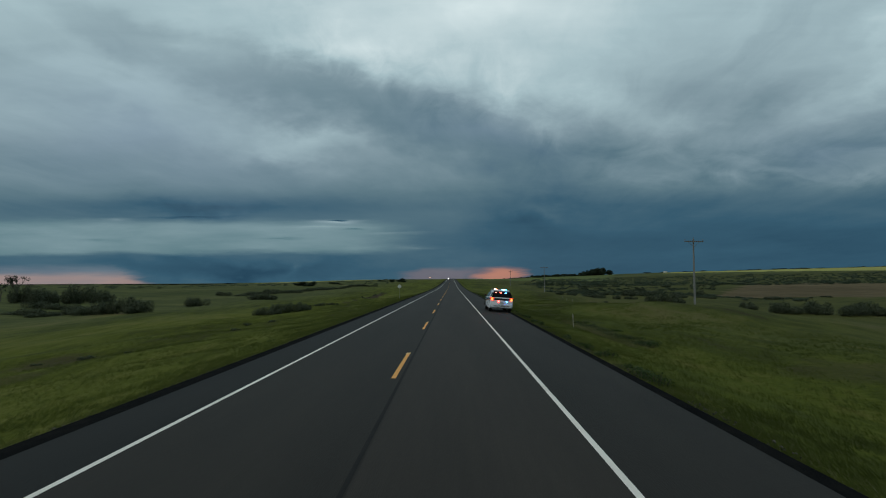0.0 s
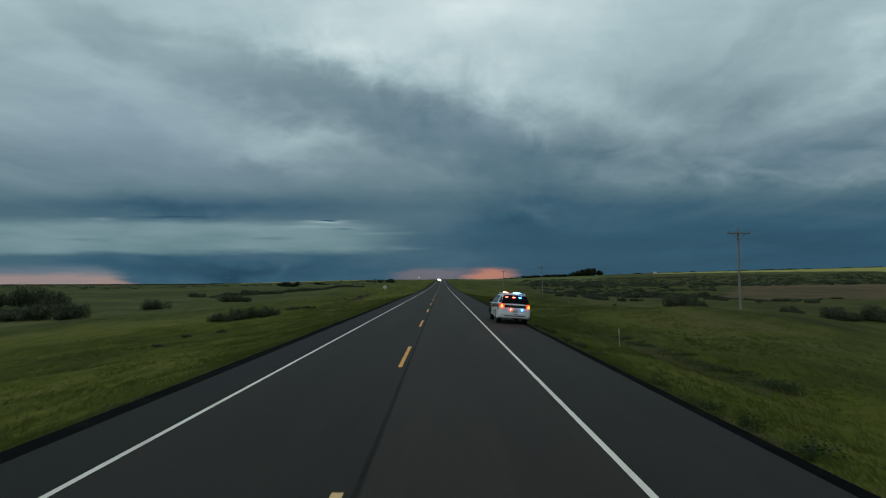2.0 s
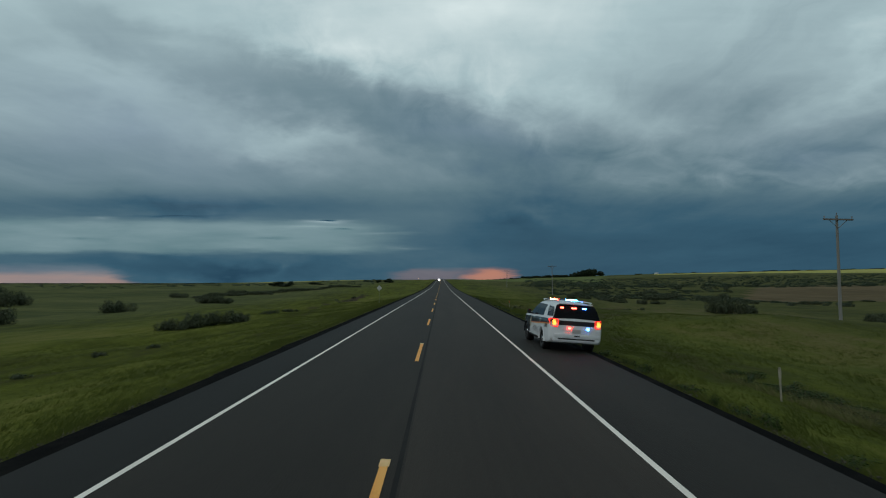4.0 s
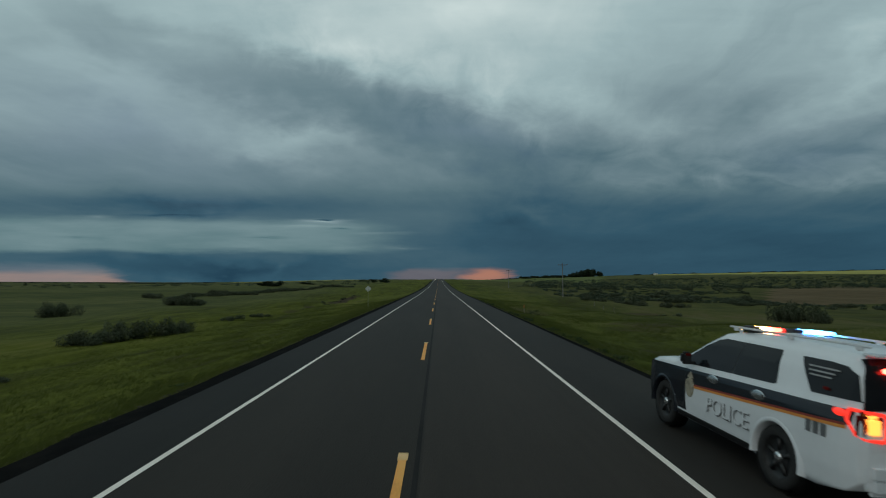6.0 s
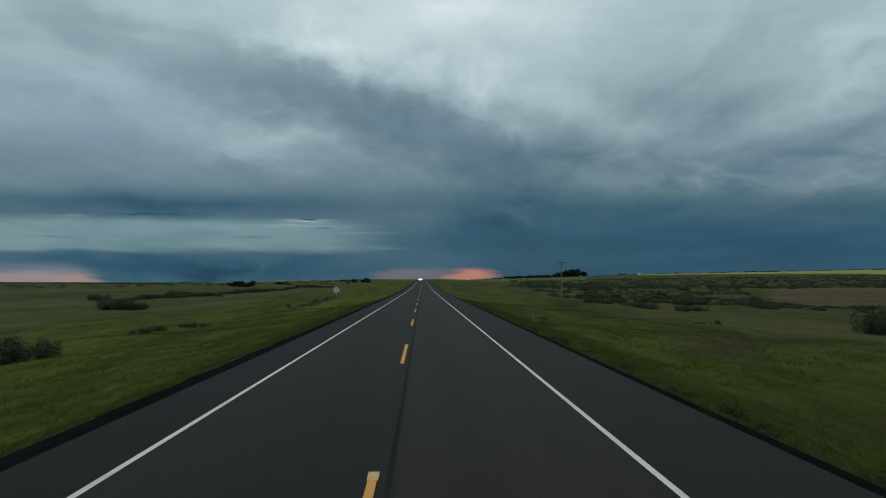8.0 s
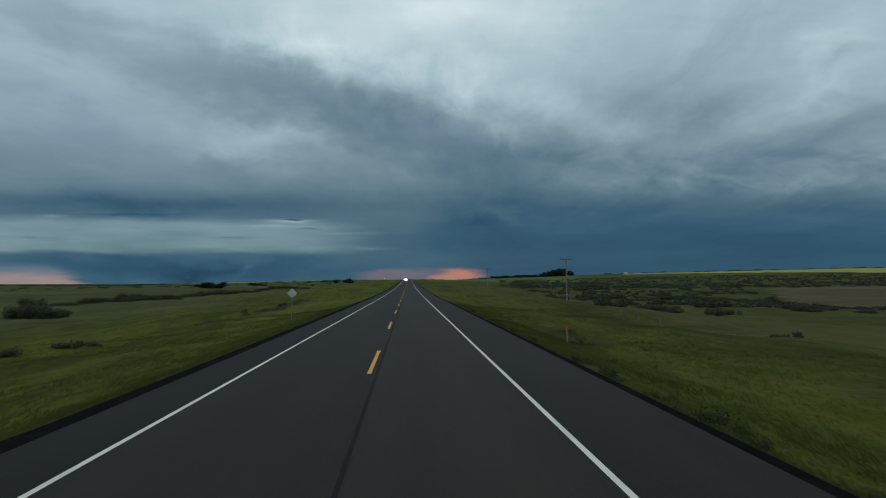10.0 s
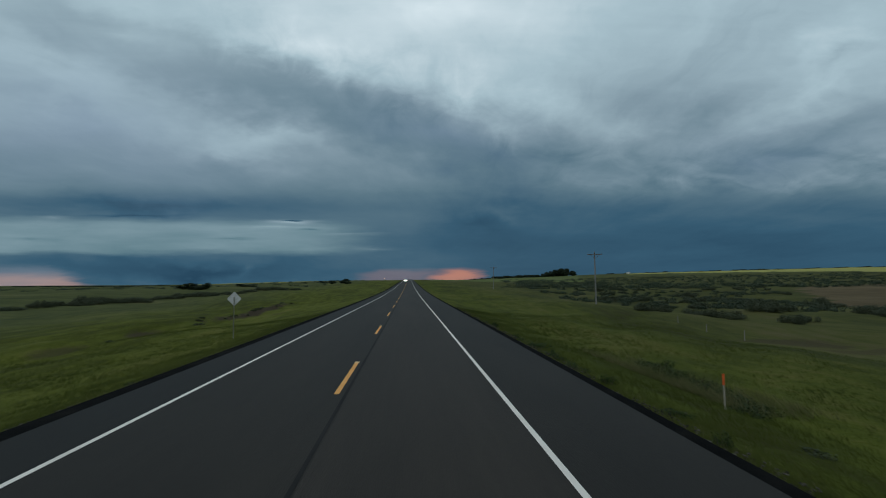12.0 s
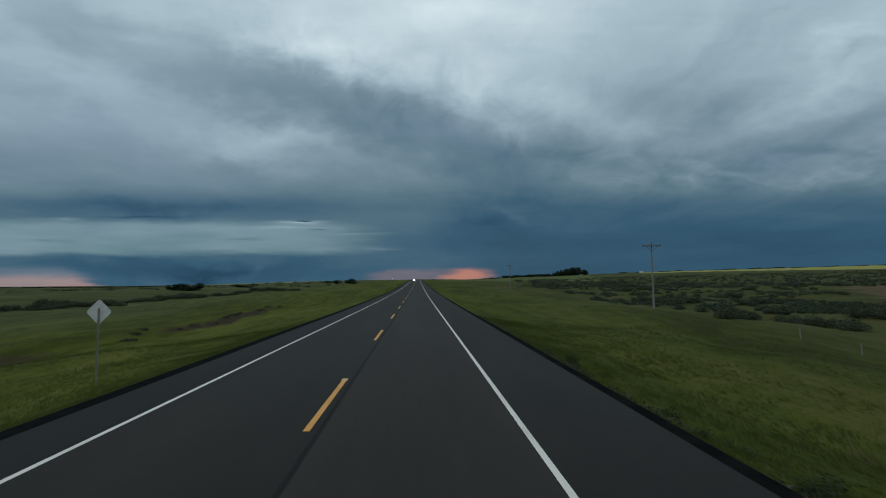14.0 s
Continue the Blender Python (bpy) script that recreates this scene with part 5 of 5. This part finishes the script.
            lathe(bm, [(0.25, -0.22), (0.34, -0.22), (0.362, -0.18), (0.364, -0.04), (0.34, 0.0), (0.25, 0.0), (0.235, -0.02)], (side * 0.965, y, 0.364), side)
            part("tyre", bm, M_TYRE, wheel, smooth=True)
            bm = bmesh.new()
            lathe(bm, [(0.245, -0.02), (0.225, -0.035), (0.20, -0.06), (0.10, -0.045), (0.07, -0.03), (0.0001, -0.03)], (side * 0.965, y, 0.364), side)
            for k in range(5):
                a = k * 2 * math.pi / 5
                box(bm, (0.03, 0.055, 0.15), (side * 0.93, y + 0.145 * math.sin(a), 0.364 + 0.145 * math.cos(a)), 0.01, Matrix.Rotation(-a, 3, "X"))
            part("rim", bm, M_STEEL, wheel, "black steel rim", smooth=True)
            bm = bmesh.new()
            lathe(bm, [(0.062, -0.03), (0.055, -0.008), (0.03, 0.0), (0.0001, 0.002)], (side * 0.965, y, 0.364), side, 20)
            part("hub_cap", bm, M_CHROME, wheel, "bright hub cap", smooth=True)
        # rear lamps: a C of red round a brighter core
        lamp = thing("tail_lamp", "", "")
        lamp.parent = car
        bm = bmesh.new()
        loop = [(0.70, -1.165, 1.15), (0.84, -1.13, 1.16), (0.925, -1.00, 1.165), (0.945, -1.00, 1.06), (0.915, -1.10, 0.92), (0.87, -1.16, 0.90), (0.72, -1.195, 0.90), (0.68, -1.195, 0.93), (0.67, -1.175, 1.12), (0.70, -1.165, 1.15)]
        for a, b in zip(loop, loop[1:]):
            rod(bm, (side * a[0], a[1], a[2]), (side * b[0], b[1], b[2]), 0.017, sides=10)
        part("lens", bm, M_TAIL, lamp, "lit red lens")
        bm = bmesh.new()
        box(bm, (0.27, 0.10, 0.27), (side * 0.80, -1.11, 1.03), 0.04)
        part("housing", bm, M_TAILDARK, lamp, "dark red lamp housing")
        bm = bmesh.new()
        box(bm, (0.17, 0.09, 0.21), (side * 0.805, -1.15, 1.03), 0.035)
        part("core", bm, M_TAILCORE, lamp, "bright amber core")
    part("rear_window", top_panel(-1.115, -0.86, -0.085, -0.06), M_WINDOW, car, "dark rear window")
    part("windscreen", top_panel(1.70, 2.52, 0.08, 0.05), M_WINDOW, car, "dark windscreen")
    bm = bmesh.new()
    box(bm, (1.24, 0.22, 0.035), (0, -0.90, 1.70), 0.015)
    part("spoiler", bm, M_CARWHITE, car, "white roof spoiler")
    bm = bmesh.new()
    box(bm, (1.76, 0.14, 0.20), (0, -1.16, 0.60), 0.05)
    box(bm, (1.73, 0.14, 0.20), (0, -1.157, 0.475), 0.05)
    part("rear_bumper", bm, M_CARWHITE, car, "white rear bumper")
    bm = bmesh.new()
    box(bm, (1.34, 0.03, 0.045), (0, -1.226, 0.49), 0.01)
    box(bm, (0.22, 0.02, 0.06), (0.02, -1.228, 0.60), 0.01)
    part("bumper_insert", bm, M_TRIM, car, "black lower bumper insert")
    bm = bmesh.new()
    box(bm, (1.34, 0.03, 0.17), (0, -1.165, 1.03), 0.012)
    part("tailgate_strip", bm, M_TRIM, car, "black tailgate strip")
    bm = bmesh.new()
    box(bm, (0.30, 0.02, 0.13), (0, -1.205, 0.76), 0.006)
    part("plate", bm, M_DECAL, car, "plain pale plate")
    bm = bmesh.new()
    box(bm, (1.2, 0.30, 0.14), (0, 3.72, 0.50), 0.05)
    part("front_bumper", bm, M_TRIM, car, "black front bumper")
    # roof light bar and rear-window lights
    bar = thing("light_bar", "", "")
    bar.parent = car
    bm = bmesh.new()
    box(bm, (1.24, 0.27, 0.03), (0.05, 1.22, 1.755), 0.012)
    for s in (-1, 1):
        box(bm, (0.06, 0.16, 0.05), (s * 0.50, 1.22, 1.735), 0.01)
    part("base", bm, M_TRIM, bar, "black light bar base")
    for k in range(8):
        x = -0.51 + 0.16 * k
        mat = (M_LENS, M_REDCORE, M_RED, M_LENS, M_LENS, M_BLUE, M_BLUECORE, M_BLUE)[k]
        bm = bmesh.new()
        box(bm, (0.135, 0.25, 0.055), (x, 1.22, 1.795), 0.018)
        part("beacon", bm, mat, bar, "unlit grey beacon" if mat is M_LENS else "lit red beacon" if k < 4 else "lit blue beacon")
    bm = bmesh.new()
    box(bm, (1.0, 0.10, 0.02), (-0.08, 1.62, 1.775), 0.008)
    for s in (-1, 1):
        box(bm, (0.03, 0.05, 0.10), (s * 0.35 - 0.08, 1.60, 1.725), 0.006)
    part("antenna_bar", bm, M_CARWHITE, car, "white roof antenna bar")
    for x, w, mat in ((-0.52, 0.13, M_RED), (-0.08, 0.20, M_RED), (0.30, 0.15, M_BLUE)):
        bm = bmesh.new()
        box(bm, (w, 0.04, 0.05), (x, -1.02, 1.56), 0.012)
        part("window_beacon", bm, mat, car, "lit rear window beacon")
    bm = bmesh.new()
    box(bm, (0.10, 0.03, 0.06), (0.42, -1.21, 0.86), 0.012)
    part("hatch_beacon", bm, M_BLUE, car, "lit blue hatch beacon")
    bm = bmesh.new()
    box(bm, (0.10, 0.03, 0.06), (-0.26, -1.21, 0.86), 0.012)
    part("hatch_beacon", bm, M_RED, car, "lit red hatch beacon")
    return car


patrol_car(pose(5.60, 46.82, -0.065, 0.40, 4.1, 1.85) @ Matrix.Diagonal((1.03, 1.025, 1.065, 1)))

# ---- oncoming car far up the road ----
M_HEADLAMP = glowing("headlamp", (1.0, 0.93, 0.80), 700.0)


def far_car(x, y):
    h = float(road_height(y)) + 0.02
    car = thing("car", "small dark oncoming car with bright headlamps", "car", at=pose(x, y, h, 0.8))
    bm = bmesh.new()
    box(bm, (1.85, 4.6, 0.62), (0, 0, 0.62), 0.16)
    box(bm, (1.55, 2.5, 0.60), (0, 0.3, 1.18), 0.22)
    part("body", bm, M_CARBLACK, car, smooth=True)
    for sx in (-0.86, 0.86):
        for sy in (-1.4, 1.4):
            bm = bmesh.new()
            lathe(bm, [(0.1, -0.2), (0.32, -0.18), (0.33, -0.02), (0.2, 0.0), (0.0001, 0.0)], (sx, sy, 0.33), 1 if sx > 0 else -1, 18)
            part("wheel", bm, M_TYRE, car)
    for sx in (-0.66, 0.66):
        bm = bmesh.new()
        box(bm, (0.40, 0.08, 0.28), (sx, -2.30, 0.68), 0.05)
        part("headlamp", bm, M_HEADLAMP, car, "bright headlamp")


far_car(-1.8, 560)


# ---- shed on the far rise ----
M_TIN = material("pale_tin", [(0.66, 0.67, 0.68), (0.78, 0.79, 0.80)], 0.6, 0.5, 0.2)
M_ROOF = material("grey_tin_roof", [(0.34, 0.34, 0.35), (0.46, 0.46, 0.47)], 0.6, 0.7)


def shed(x, y, turn):
    root = thing("farm_shed", "small white farm shed with a low pitched roof", "shed", at=pose(x, y, gz(x, y), 0, 0, turn))
    bm = bmesh.new()
    box(bm, (9, 6, 3.4), (0, 0, 1.6), 0.05)
    part("wall", bm, M_TIN, root)
    bm = bmesh.new()
    a = [bm.verts.new(v) for v in ((-4.8, -3.3, 3.2), (4.8, -3.3, 3.2), (4.8, 0, 4.7), (-4.8, 0, 4.7), (-4.8, 3.3, 3.2), (4.8, 3.3, 3.2))]
    bm.faces.new((a[0], a[1], a[2], a[3])), bm.faces.new((a[3], a[2], a[5], a[4])), bm.faces.new((a[0], a[3], a[4])), bm.faces.new((a[1], a[5], a[2]))
    bmesh.ops.recalc_face_normals(bm, faces=bm.faces)
    part("roof", bm, M_ROOF, root)
    bm = bmesh.new()
    box(bm, (2.6, 0.12, 2.6), (1, -3.03, 1.3), 0.03)
    part("door", bm, M_ROOF, root)


shed(606, 1456, 20)


# ---- distant light, likely a vehicle's, on an added post beside the far rise ----
def far_light(x, y):
    root = thing("far_light", "small distant amber light on an added thin post", "lamp", at=pose(x, y, gz(x, y)))
    bm = bmesh.new()
    rod(bm, (0, 0, -0.3), (0, 0, 3.4), 0.07, 0.05, 8)
    rod(bm, (0, 0, 3.3), (0, -0.8, 3.5), 0.04, 0.04, 6)
    part("post", bm, M_GALV, root)
    bm = bmesh.new()
    box(bm, (0.9, 0.5, 0.5), (0, -0.9, 3.4), 0.12)
    part("light_head", bm, M_AMBER, root, "glowing head of the distant amber light")


M_AMBER = glowing("amber_lamp", (1.0, 0.45, 0.18), 14.0, (0.4, 0.2, 0.1))
far_light(-38.0, 905)
